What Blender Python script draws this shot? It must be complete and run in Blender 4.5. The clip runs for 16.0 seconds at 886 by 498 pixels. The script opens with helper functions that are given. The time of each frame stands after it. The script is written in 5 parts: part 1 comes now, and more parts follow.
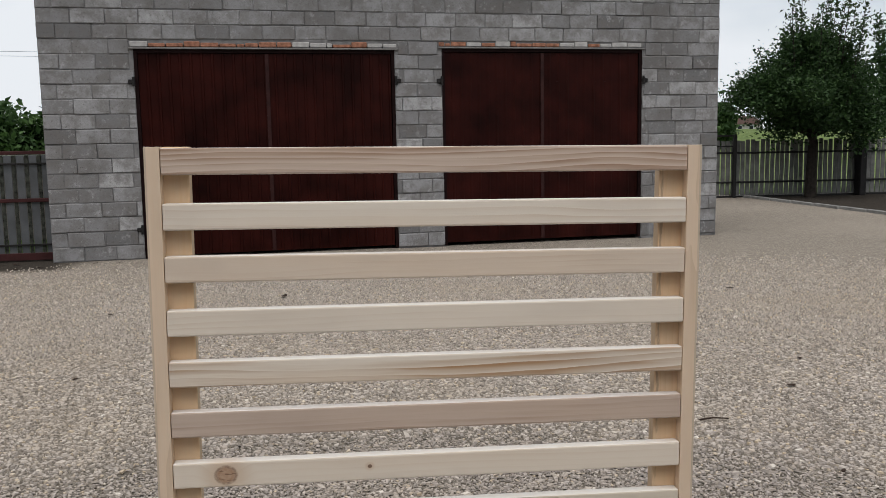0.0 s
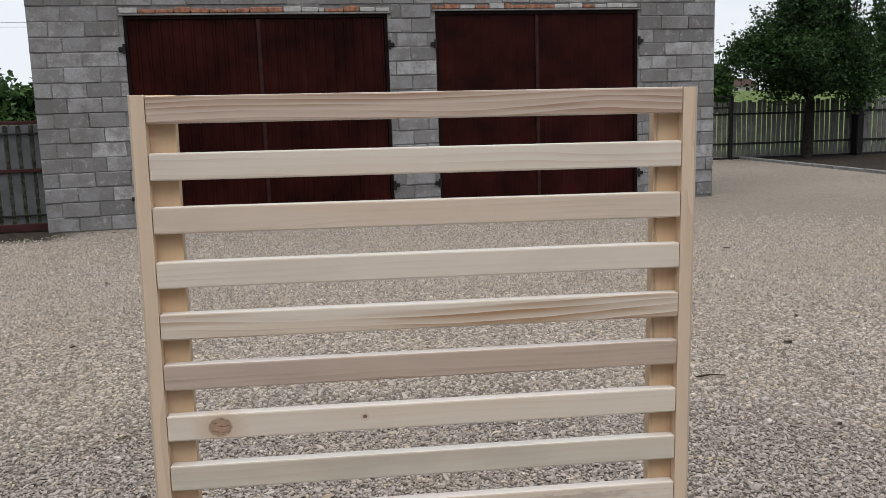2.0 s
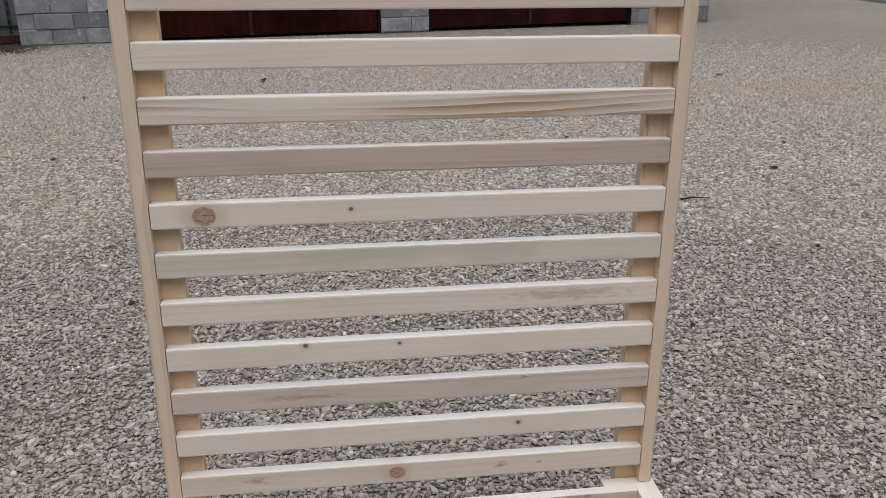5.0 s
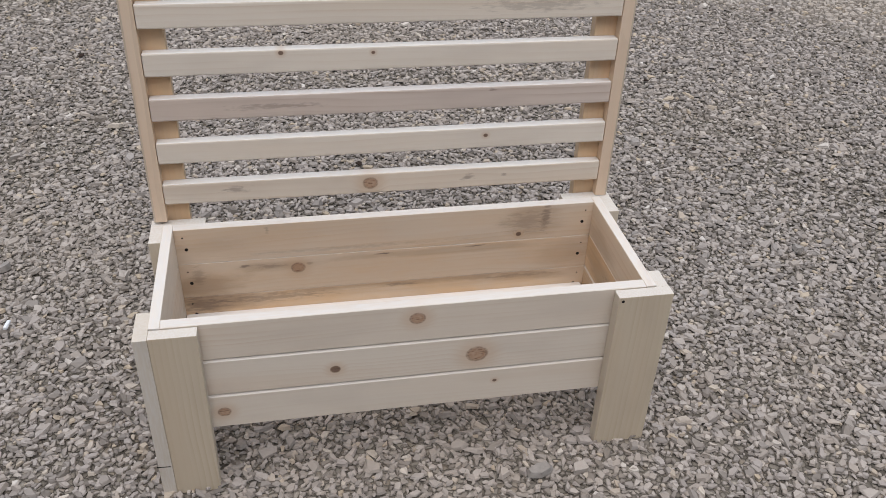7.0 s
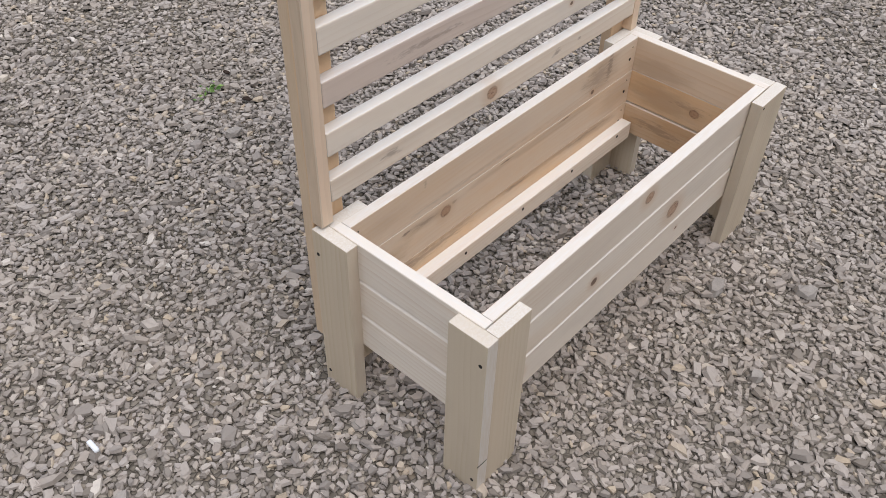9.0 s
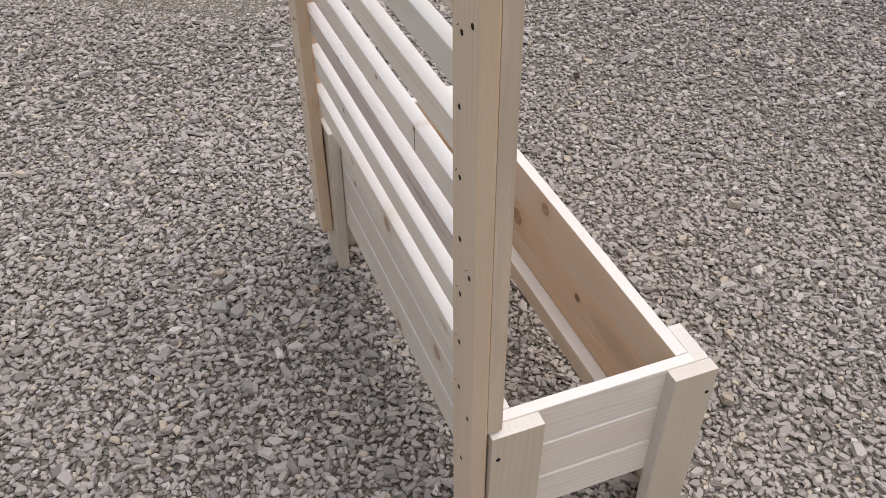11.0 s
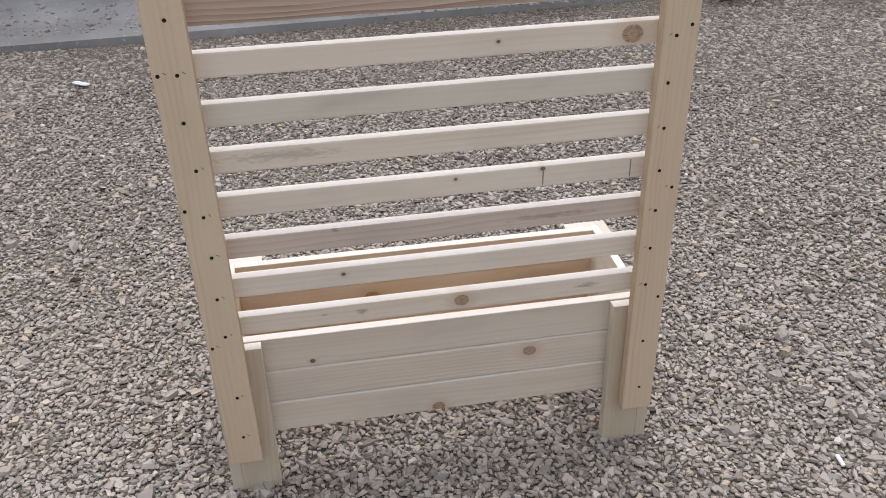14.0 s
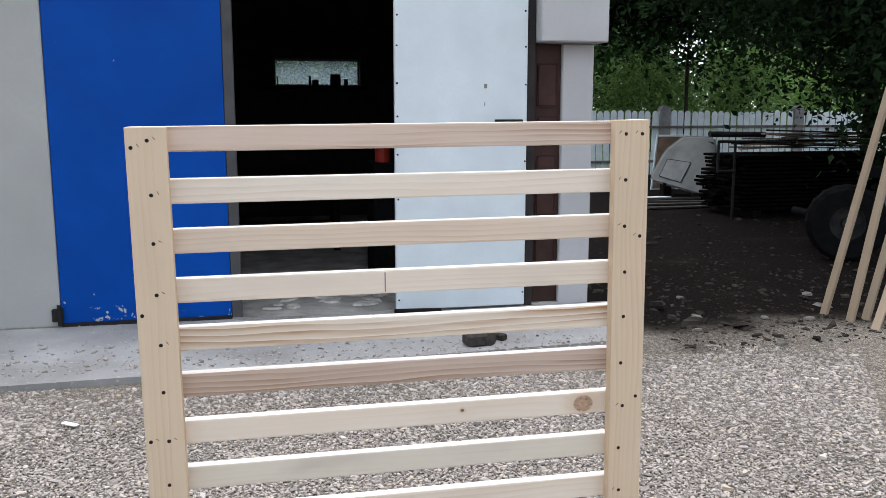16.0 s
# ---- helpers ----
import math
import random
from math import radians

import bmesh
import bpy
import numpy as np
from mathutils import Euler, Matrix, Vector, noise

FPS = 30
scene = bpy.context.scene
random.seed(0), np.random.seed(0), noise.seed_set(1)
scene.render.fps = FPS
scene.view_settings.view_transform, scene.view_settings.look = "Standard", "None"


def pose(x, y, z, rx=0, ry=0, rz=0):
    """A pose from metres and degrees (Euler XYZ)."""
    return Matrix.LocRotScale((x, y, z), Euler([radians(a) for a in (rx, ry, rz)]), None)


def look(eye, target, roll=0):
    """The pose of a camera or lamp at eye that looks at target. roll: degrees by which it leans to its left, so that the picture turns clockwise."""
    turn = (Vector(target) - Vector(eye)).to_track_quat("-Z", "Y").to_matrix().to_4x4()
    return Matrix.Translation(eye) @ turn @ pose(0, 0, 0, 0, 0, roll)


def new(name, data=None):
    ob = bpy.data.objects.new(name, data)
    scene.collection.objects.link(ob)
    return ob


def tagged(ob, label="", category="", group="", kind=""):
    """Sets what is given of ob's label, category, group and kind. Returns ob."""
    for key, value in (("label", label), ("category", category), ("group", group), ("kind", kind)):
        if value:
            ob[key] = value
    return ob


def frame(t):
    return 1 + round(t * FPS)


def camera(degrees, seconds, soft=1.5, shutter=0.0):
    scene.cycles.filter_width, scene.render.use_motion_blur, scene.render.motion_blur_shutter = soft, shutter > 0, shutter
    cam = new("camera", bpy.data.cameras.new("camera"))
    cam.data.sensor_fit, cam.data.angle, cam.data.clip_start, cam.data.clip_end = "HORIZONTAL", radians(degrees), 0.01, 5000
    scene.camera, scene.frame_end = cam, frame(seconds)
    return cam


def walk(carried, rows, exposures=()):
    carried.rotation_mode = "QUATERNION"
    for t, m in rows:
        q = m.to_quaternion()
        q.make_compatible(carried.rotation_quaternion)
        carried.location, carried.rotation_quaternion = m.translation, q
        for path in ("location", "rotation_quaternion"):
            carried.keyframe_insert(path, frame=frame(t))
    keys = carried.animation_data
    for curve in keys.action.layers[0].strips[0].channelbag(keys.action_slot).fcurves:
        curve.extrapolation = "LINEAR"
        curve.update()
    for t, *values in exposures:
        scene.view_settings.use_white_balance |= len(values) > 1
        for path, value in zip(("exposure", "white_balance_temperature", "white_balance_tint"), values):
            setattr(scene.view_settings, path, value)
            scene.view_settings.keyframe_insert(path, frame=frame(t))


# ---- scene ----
cam = camera(54.2, 16.0, soft=0.4)
# the planter leans by half a degree on the uneven gravel; the path is kept in its frame
LEAN = pose(0, 0, 0, -0.29, 0.67, 0)
PATH = [
    (0, (-0.1525, -1.5464, 1.6288), (0.0646, 0.4282, 1.3972), -0.26),
    (0.5, (-0.1487, -1.5402, 1.6082), (0.0682, 0.4335, 1.3663), -0.48),
    (1, (-0.1468, -1.5467, 1.6019), (0.0715, 0.4260, 1.3521), -0.88),
    (1.5, (-0.1423, -1.5359, 1.5955), (0.0773, 0.4338, 1.3247), -1.11),
    (2, (-0.1433, -1.5314, 1.5906), (0.0785, 0.4324, 1.2844), -1.07),
    (2.5, (-0.1448, -1.5241, 1.5818), (0.0795, 0.4330, 1.2384), -1.02),
    (3, (-0.1446, -1.5117, 1.5701), (0.0846, 0.4344, 1.1717), -0.81),
    (3.2, (-0.1435, -1.5078, 1.5658), (0.0881, 0.4340, 1.1471), -0.83),
    (5.5, (-0.1474, -1.5050, 1.4976), (0.0942, 0.3279, 0.7345), 0.53),
    (6, (-0.1422, -1.5186, 1.4740), (0.0909, 0.2735, 0.6174), 0.57),
    (6.5, (-0.1142, -1.5383, 1.4388), (0.1095, 0.1646, 0.4152), 0.82),
    (7, (-0.2189, -1.6306, 1.3938), (0.1228, 0.0034, 0.2911), 2.51),
    (7.5, (-0.4945, -1.6877, 1.3877), (0.0078, -0.1331, 0.2343), 2.64),
    (8, (-0.7595, -1.4386, 1.3332), (-0.0871, 0.0228, 0.1448), 2.49),
    (8.2, (-0.8581, -1.3446, 1.3461), (-0.1137, 0.0650, 0.1387), 2.81),
    (10.3, (-1.5048, -0.0446, 1.4118), (-0.1001, -0.0466, -0.0118), -2.01),
    (10.5, (-1.4292, 0.0740, 1.4066), (0.0298, -0.0113, 0.0419), -3.44),
    (11, (-1.2420, 0.3803, 1.4429), (0.1975, -0.1717, 0.1691), -0.68),
    (11.5, (-1.0195, 0.6689, 1.4132), (0.1029, -0.3625, 0.1190), -0.48),
    (12, (-0.6510, 0.8310, 1.3804), (0.1690, -0.3845, 0.0199), -4.64),
    (12.5, (-0.2996, 1.0383, 1.4033), (-0.0117, -0.3811, 0.0246), -6.21),
    (13, (-0.0716, 1.3058, 1.4530), (0.0232, -0.2820, 0.2400), -4.38),
    (13.5, (0.1139, 1.4996, 1.5156), (-0.0196, -0.1646, 0.4143), -2.13),
    (14, (0.2418, 1.5615, 1.5462), (-0.0311, -0.1295, 0.5132), -1.56),
    (14.5, (0.2394, 1.6117, 1.5785), (-0.0769, -0.1755, 0.7404), -1.01),
    (15, (0.2279, 1.6518, 1.6214), (-0.1132, -0.2102, 0.9755), -0.83),
    (15.5, (0.2260, 1.6795, 1.6530), (-0.1327, -0.2324, 1.1901), -0.59),
    (16, (0.2296, 1.6991, 1.6686), (-0.1334, -0.2399, 1.3375), -0.60),
]
EXPOSURE = [
    (0, -0.35, 6750, 12), (1, -0.26, 6700, 12.5), (3, -0.32, 6550, 12.5), (5.5, -0.35, 6300, 13.5), (8, -0.22, 6400, 13.8), (11, -0.05, 6450, 16.2),
    (13, -0.04, 6550, 15.5), (14, 0.05, 6530, 15.5), (15, 0.16, 6500, 16), (15.5, 0.33, 6500, 15), (16, 0.64, 6300, 13),
]
walk(cam, [(t, LEAN @ look(e, g, r)) for t, e, g, r in PATH], EXPOSURE)

# ---------------------------------------------------------------- light
world = bpy.data.worlds.new("overcast_sky")
scene.world = world
world.use_nodes = True
wn, wl = world.node_tree.nodes, world.node_tree.links
wn.clear()
w_out = wn.new("ShaderNodeOutputWorld")
w_bg = wn.new("ShaderNodeBackground")
w_sky = wn.new("ShaderNodeTexSky")
w_sky.sky_type, w_sky.sun_disc = "NISHITA", False
w_sky.sun_elevation, w_sky.sun_rotation = radians(68), radians(194)
w_mul = wn.new("ShaderNodeVectorMath")
w_mul.operation = "SCALE"
w_mul.inputs["Scale"].default_value = 0.10
w_tc = wn.new("ShaderNodeTexCoord")
w_map = wn.new("ShaderNodeMapping")
w_map.inputs["Scale"].default_value = (1.0, 1.0, 2.6)
w_noise = wn.new("ShaderNodeTexNoise")
w_noise.inputs["Scale"].default_value = 2.6
w_noise.inputs["Detail"].default_value = 6
w_ramp = wn.new("ShaderNodeValToRGB")
w_ramp.color_ramp.elements[0].position, w_ramp.color_ramp.elements[0].color = 0.36, (0.60, 0.60, 0.60, 1)
w_ramp.color_ramp.elements[1].position, w_ramp.color_ramp.elements[1].color = 0.58, (0.98, 0.98, 0.98, 1)
w_mix = wn.new("ShaderNodeMix")
w_mix.data_type = "RGBA"
w_mix.inputs["B"].default_value = (0.86, 0.93, 1.0, 1)
wl.new(w_tc.outputs["Generated"], w_map.inputs["Vector"])
wl.new(w_map.outputs["Vector"], w_noise.inputs["Vector"])
wl.new(w_noise.outputs["Fac"], w_ramp.inputs["Fac"])
wl.new(w_sky.outputs["Color"], w_mul.inputs[0])
wl.new(w_mul.outputs["Vector"], w_mix.inputs["A"])
wl.new(w_ramp.outputs["Color"], w_mix.inputs["Factor"])
w_sep = wn.new("ShaderNodeSeparateXYZ")
w_grad = wn.new("ShaderNodeMapRange")
for k, x in (("From Min", 0.0), ("From Max", 0.9), ("To Min", 1.56), ("To Max", 1.58)):
    w_grad.inputs[k].default_value = x
w_lift = wn.new("ShaderNodeVectorMath")
w_lift.operation = "SCALE"
wl.new(w_tc.outputs["Generated"], w_sep.inputs["Vector"])
wl.new(w_sep.outputs["Z"], w_grad.inputs["Value"])
wl.new(w_mix.outputs["Result"], w_lift.inputs[0])
wl.new(w_grad.outputs["Result"], w_lift.inputs["Scale"])
wl.new(w_lift.outputs["Vector"], w_bg.inputs["Color"])
wl.new(w_bg.outputs["Background"], w_out.inputs["Surface"])
w_bg.inputs["Strength"].default_value = 0.76

sun_data = bpy.data.lights.new("sun", "SUN")
sun_data.energy, sun_data.angle, sun_data.color = 2.9, radians(60), (1.0, 0.97, 0.94)
sun = new("sun", sun_data)
sun.matrix_world = look((-2, -7.8, 20.5), (0, 0, 0))


# ---------------------------------------------------------------- materials
class Nodes:
    """A small builder for node materials."""

    def __init__(self, name, rough=0.8, metal=0.0, spec=0.25):
        self.mat = bpy.data.materials.new(name)
        self.mat.use_nodes = True
        self.t = self.mat.node_tree
        self.bsdf = self.t.nodes["Principled BSDF"]
        self.bsdf.inputs["Roughness"].default_value = rough
        self.bsdf.inputs["Metallic"].default_value = metal
        self.bsdf.inputs["Specular IOR Level"].default_value = spec
        self.tc = self.add("ShaderNodeTexCoord")

    def add(self, kind, **inputs):
        n = self.t.nodes.new(kind)
        for k, v in inputs.items():
            n.inputs[k.replace("_", " ")].default_value = v
        return n

    def link(self, a, b):
        self.t.links.new(a, b)

    def coords(self, which="Object", scale=(1, 1, 1), shift=None):
        m = self.add("ShaderNodeMapping")
        m.inputs["Scale"].default_value = scale
        self.link(self.tc.outputs[which], m.inputs["Vector"])
        if shift is not None:
            self.link(shift, m.inputs["Location"])
        return m.outputs["Vector"]

    def noise(self, vec, scale, detail=4, rough=0.55):
        n = self.add("ShaderNodeTexNoise", Scale=scale, Detail=detail, Roughness=rough)
        self.link(vec, n.inputs["Vector"])
        return n.outputs["Fac"]

    def ramp(self, fac, stops):
        r = self.add("ShaderNodeValToRGB")
        e = r.color_ramp.elements
        while len(e) < len(stops):
            e.new(0.5)
        for el, (p, c) in zip(e, stops):
            el.position = p
            el.color = (*c, 1) if not isinstance(c, (int, float)) else (c, c, c, 1)
        self.link(fac, r.inputs["Fac"])
        return r.outputs["Color"]

    def mix(self, fac, a, b, blend="MIX"):
        m = self.add("ShaderNodeMix")
        m.data_type, m.blend_type = "RGBA", blend
        for s, v in (("Factor", fac), ("A", a), ("B", b)):
            if isinstance(v, (int, float)):
                m.inputs[s].default_value = v if s == "Factor" else (v, v, v, 1)
            elif isinstance(v, tuple):
                m.inputs[s].default_value = (*v, 1)
            else:
                self.link(v, m.inputs[s])
        return m.outputs["Result"]

    def math(self, op, a, b=0.0, clamp=False):
        m = self.add("ShaderNodeMath")
        m.operation, m.use_clamp = op, clamp
        for i, v in enumerate((a, b)):
            if isinstance(v, (int, float)):
                m.inputs[i].default_value = v
            else:
                self.link(v, m.inputs[i])
        return m.outputs["Value"]

    def step(self, v, lo, hi, a=0.0, b=1.0):
        m = self.add("ShaderNodeMapRange")
        m.interpolation_type = "SMOOTHSTEP"
        self.link(v, m.inputs["Value"])
        for k, x in (("From Min", lo), ("From Max", hi), ("To Min", a), ("To Max", b)):
            m.inputs[k].default_value = x
        return m.outputs["Result"]

    def random(self):
        return self.add("ShaderNodeObjectInfo").outputs["Random"]

    def island(self):
        return self.add("ShaderNodeNewGeometry").outputs["Random Per Island"]

    def done(self, colour, bump=None, strength=0.3, distance=0.002, rough=None):
        self.link(colour, self.bsdf.inputs["Base Color"])
        if rough is not None:
            self.link(rough, self.bsdf.inputs["Roughness"])
        if bump is not None:
            b = self.add("ShaderNodeBump", Strength=strength, Distance=distance)
            self.link(bump, b.inputs["Height"])
            self.link(b.outputs["Normal"], self.bsdf.inputs["Normal"])
        return self.mat


def plain(name, colour, rough=0.7, metal=0.0, vary=0.25, scale=6.0, bump=0.15, spec=None):
    """Paint, metal or plastic with soft blotches and fine grain."""
    n = Nodes(name, rough, metal, spec if spec is not None else (0.04 if rough > 0.8 else 0.12) if max(colour) < 0.1 else 0.3)
    shift = n.add("ShaderNodeCombineXYZ")
    n.link(n.math("MULTIPLY", n.random(), 40.0), shift.inputs["X"])
    v = n.coords("Object", (1, 1, 1), shift.outputs["Vector"])
    big = n.noise(v, scale, 5)
    fine = n.noise(v, scale * 22, 3)
    dark = tuple(c * (1 - vary) for c in colour)
    lite = tuple(min(1, c * (1 + vary * 0.7)) for c in colour)
    col = n.ramp(big, [(0.3, dark), (0.7, lite)])
    col = n.mix(n.step(fine, 0.35, 0.75, 0, 0.25), col, dark)
    return n.done(col, fine, bump, 0.002)


def pine(name, early, late, knots=(), streak=0.5, contrast=0.6, tint_side=0, tint_strength=1.0, smears=(), washes=(), edge_mix=0.85, ends=0.8, face_tint=(0.66, 0.435, 0.24), bold=2.2, edge_colour=(0.66, 0.645, 0.62)):
    """Planed softwood; the grain runs along local x. knots: places on the local x-y face and radii. smears: dark grainy
    stains (x, y, half length, half width, strength); washes: broad brown tide marks, likewise. One local z face (1 or
    -1) can be tinted, mostly orange for resin stain and bounced light.
    """
    n = Nodes(name, 0.62)
    rnd = n.random()
    shift = n.add("ShaderNodeCombineXYZ")
    n.link(n.math("MULTIPLY", rnd, 7.0), shift.inputs["X"])
    n.link(n.math("MULTIPLY_ADD", rnd, 0.09), shift.inputs["Y"])
    shift.inputs["Z"].default_value = 0.055
    base = n.coords("Object")
    sep = n.add("ShaderNodeSeparateXYZ")
    n.link(base, sep.inputs["Vector"])
    mask = halo = swell = dead = None
    for kx, ky, kr in knots:
        dx = n.math("MULTIPLY", n.math("SUBTRACT", sep.outputs["X"], kx), 0.85)
        dy = n.math("SUBTRACT", sep.outputs["Y"], ky)
        d = n.math("SQRT", n.math("ADD", n.math("MULTIPLY", dx, dx), n.math("MULTIPLY", dy, dy)))
        near = n.step(d, kr * 1.2, kr * 0.72)
        ring = n.math("MULTIPLY_ADD", n.math("SINE", n.math("MULTIPLY", d, 11 / kr)), 0.10)
        ring.node.inputs[2].default_value = 0.9
        near2 = n.math("MULTIPLY", near, ring)
        rim = n.math("MULTIPLY", n.step(d, kr * 1.25, kr * 1.0), n.step(d, kr * 0.75, kr * 0.95))
        wide = n.step(d, kr * 3.2, kr * 0.6)
        mask = near2 if mask is None else n.math("MAXIMUM", mask, near2)
        if kr < 0.009:
            dead = near if dead is None else n.math("MAXIMUM", dead, near)
        halo = rim if halo is None else n.math("MAXIMUM", halo, rim)
        swell = wide if swell is None else n.math("MAXIMUM", swell, wide)
    v = n.coords("Object", (0.16, 1, 1), shift.outputs["Vector"])
    warp = n.add("ShaderNodeTexNoise", Scale=5.0, Detail=3.0)
    n.link(v, warp.inputs["Vector"])
    off = n.add("ShaderNodeVectorMath")
    off.operation = "SCALE"
    off.inputs["Scale"].default_value = 0.085
    n.link(warp.outputs["Color"], off.inputs[0])
    summed = n.add("ShaderNodeVectorMath")
    n.link(v, summed.inputs[0])
    n.link(off.outputs["Vector"], summed.inputs[1])
    vec = summed.outputs["Vector"]
    if swell is not None:
        bend = n.add("ShaderNodeCombineXYZ")
        n.link(n.math("MULTIPLY", swell, 0.012), bend.inputs["Y"])
        n.link(n.math("MULTIPLY", swell, 0.012), bend.inputs["Z"])
        more = n.add("ShaderNodeVectorMath")
        n.link(vec, more.inputs[0])
        n.link(bend.outputs["Vector"], more.inputs[1])
        vec = more.outputs["Vector"]
    wave = n.add("ShaderNodeTexWave", Scale=26.0, Distortion=3.5, Detail=3.0)
    wave.inputs["Detail Scale"].default_value = 0.6
    wave.wave_type, wave.rings_direction, wave.wave_profile = "RINGS", "X", "SAW"
    n.link(vec, wave.inputs["Vector"])
    soft = n.noise(n.coords("Object", (0.9, 16, 16), shift.outputs["Vector"]), 1.6, 4)
    fibre = n.noise(n.coords("Object", (14, 900, 900), shift.outputs["Vector"]), 1.0, 3)
    tone = n.noise(n.coords("Object", (2.0, 6, 6), shift.outputs["Vector"]), 1.3, 3)
    line = n.math("POWER", wave.outputs["Fac"], bold)
    fac = n.math("MULTIPLY", line, n.step(soft, 0.36, 0.68, 0.05, contrast))
    col = n.mix(fac, early, late)
    blush = n.noise(n.coords("Object", (1.1, 14, 14), shift.outputs["Vector"]), 1.0, 3)
    col = n.mix(n.step(blush, 0.42, 0.72, 0, 0.45), col, tuple(c * k for c, k in zip(early, (0.93, 0.84, 0.76))))
    grey = tuple(c * k for c, k in zip(early, (0.74, 0.72, 0.72)))
    col = n.mix(n.step(tone, 0.45, 0.75, 0, streak), col, grey)
    col = n.mix(n.math("MULTIPLY", rnd, 0.22), col, tuple(c * k for c, k in zip(early, (0.86, 0.76, 0.66))))
    col = n.mix(n.step(fibre, 0.5, 0.8, 0, 0.16), col, late)
    if tint_side:
        side = n.step(n.math("MULTIPLY", sep.outputs["Z"], float(tint_side)), 0.0094, 0.0098)
        tint_noise = n.noise(n.coords("Object", (2.2, 9, 9), shift.outputs["Vector"]), 1.6, 5, 0.65)
        col = n.mix(n.math("MULTIPLY", side, n.step(tint_noise, 0.25, 0.75, 0.35 * tint_strength, 0.95 * tint_strength)), col, face_tint)
        col = n.mix(n.math("MULTIPLY", side, n.step(tint_noise, 0.66, 0.74, 0, 0.5)), col, tuple(c * 0.62 for c in face_tint))
    # sawn edges and ends whitened, which puts the bright top light into the colour
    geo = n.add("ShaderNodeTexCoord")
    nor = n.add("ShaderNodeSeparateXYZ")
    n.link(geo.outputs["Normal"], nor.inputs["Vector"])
    edge = n.math("MAXIMUM", n.step(n.math("ABSOLUTE", nor.outputs["Y"]), 0.6, 0.8, 0, edge_mix), n.step(n.math("ABSOLUTE", nor.outputs["X"]), 0.6, 0.8, 0, ends))
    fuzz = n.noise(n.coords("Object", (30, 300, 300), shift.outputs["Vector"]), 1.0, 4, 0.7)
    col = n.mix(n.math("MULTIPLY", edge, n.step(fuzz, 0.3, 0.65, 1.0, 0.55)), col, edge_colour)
    for sx, sy, rx, ry, strong in washes:
        ex = n.math("MULTIPLY", n.math("SUBTRACT", sep.outputs["X"], sx), 1 / rx)
        ey = n.math("MULTIPLY", n.math("SUBTRACT", sep.outputs["Y"], sy), 1 / ry)
        d = n.math("SQRT", n.math("ADD", n.math("MULTIPLY", ex, ex), n.math("MULTIPLY", ey, ey)))
        tide = n.noise(n.coords("Object", (6, 26, 26), shift.outputs["Vector"]), 1.0, 6, 0.65)
        d = n.math("ADD", d, n.math("MULTIPLY", n.math("SUBTRACT", tide, 0.5), 1.6))
        col = n.mix(n.math("MULTIPLY", side, n.step(d, 1.0, 0.3, 0, strong)), col, (0.36, 0.245, 0.155))
    for sx, sy, rx, ry, strong in smears:
        ex = n.math("MULTIPLY", n.math("SUBTRACT", sep.outputs["X"], sx), 1 / rx)
        ey = n.math("MULTIPLY", n.math("SUBTRACT", sep.outputs["Y"], sy), 1 / ry)
        d = n.math("SQRT", n.math("ADD", n.math("MULTIPLY", ex, ex), n.math("MULTIPLY", ey, ey)))
        ragged = n.noise(n.coords("Object", (35, 170, 170), shift.outputs["Vector"]), 1.0, 5, 0.7)
        d = n.math("ADD", d, n.math("MULTIPLY", n.math("SUBTRACT", ragged, 0.5), 3.4))
        smear = n.step(d, 0.95, 0.15, 0, strong)
        col = n.mix(n.math("MULTIPLY", side, smear) if tint_side else smear, col, (0.17, 0.125, 0.10))
    if mask is not None:
        col = n.mix(n.math("MULTIPLY", swell, 0.5), col, (0.52, 0.345, 0.21))
        patch = n.noise(n.coords("Object", (1, 1, 1)), 160, 3)
        col = n.mix(n.math("MULTIPLY", mask, n.step(patch, 0.3, 0.65, 0.97, 0.72)), col, (0.35, 0.205, 0.125))
        spokes = n.noise(n.coords("Object", (60, 420, 60)), 1.0, 3)
        col = n.mix(n.math("MULTIPLY", mask, n.step(spokes, 0.55, 0.64, 0, 0.8)), col, (0.13, 0.07, 0.045))
        col = n.mix(n.math("MULTIPLY", halo, n.step(patch, 0.35, 0.6, 0.15, 0.6)), col, (0.14, 0.075, 0.05))
    if dead is not None:
        col = n.mix(n.math("MULTIPLY", dead, 0.75), col, (0.10, 0.065, 0.048))
    height = n.math("MULTIPLY_ADD", fibre, 0.5)
    n.link(fac, height.node.inputs[2])
    return n.done(col, height, 0.3, 0.0007)


PALE, BAND = (0.75, 0.68, 0.585), (0.55, 0.405, 0.285)
WALL = (0.675, 0.605, 0.512)
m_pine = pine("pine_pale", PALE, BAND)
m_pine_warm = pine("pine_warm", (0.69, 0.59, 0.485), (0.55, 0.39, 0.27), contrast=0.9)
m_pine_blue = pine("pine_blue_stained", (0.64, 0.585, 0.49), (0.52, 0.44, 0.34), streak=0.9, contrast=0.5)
m_pine_leg = pine("pine_yellowish", (0.555, 0.475, 0.36), (0.43, 0.335, 0.225), streak=0.55, contrast=0.55, edge_mix=0.2)
m_pine_fuzzy = pine("pine_rough_sawn", (0.555, 0.475, 0.36), (0.43, 0.335, 0.225), streak=0.55, contrast=0.55, edge_mix=0.85, edge_colour=(0.60, 0.565, 0.52))
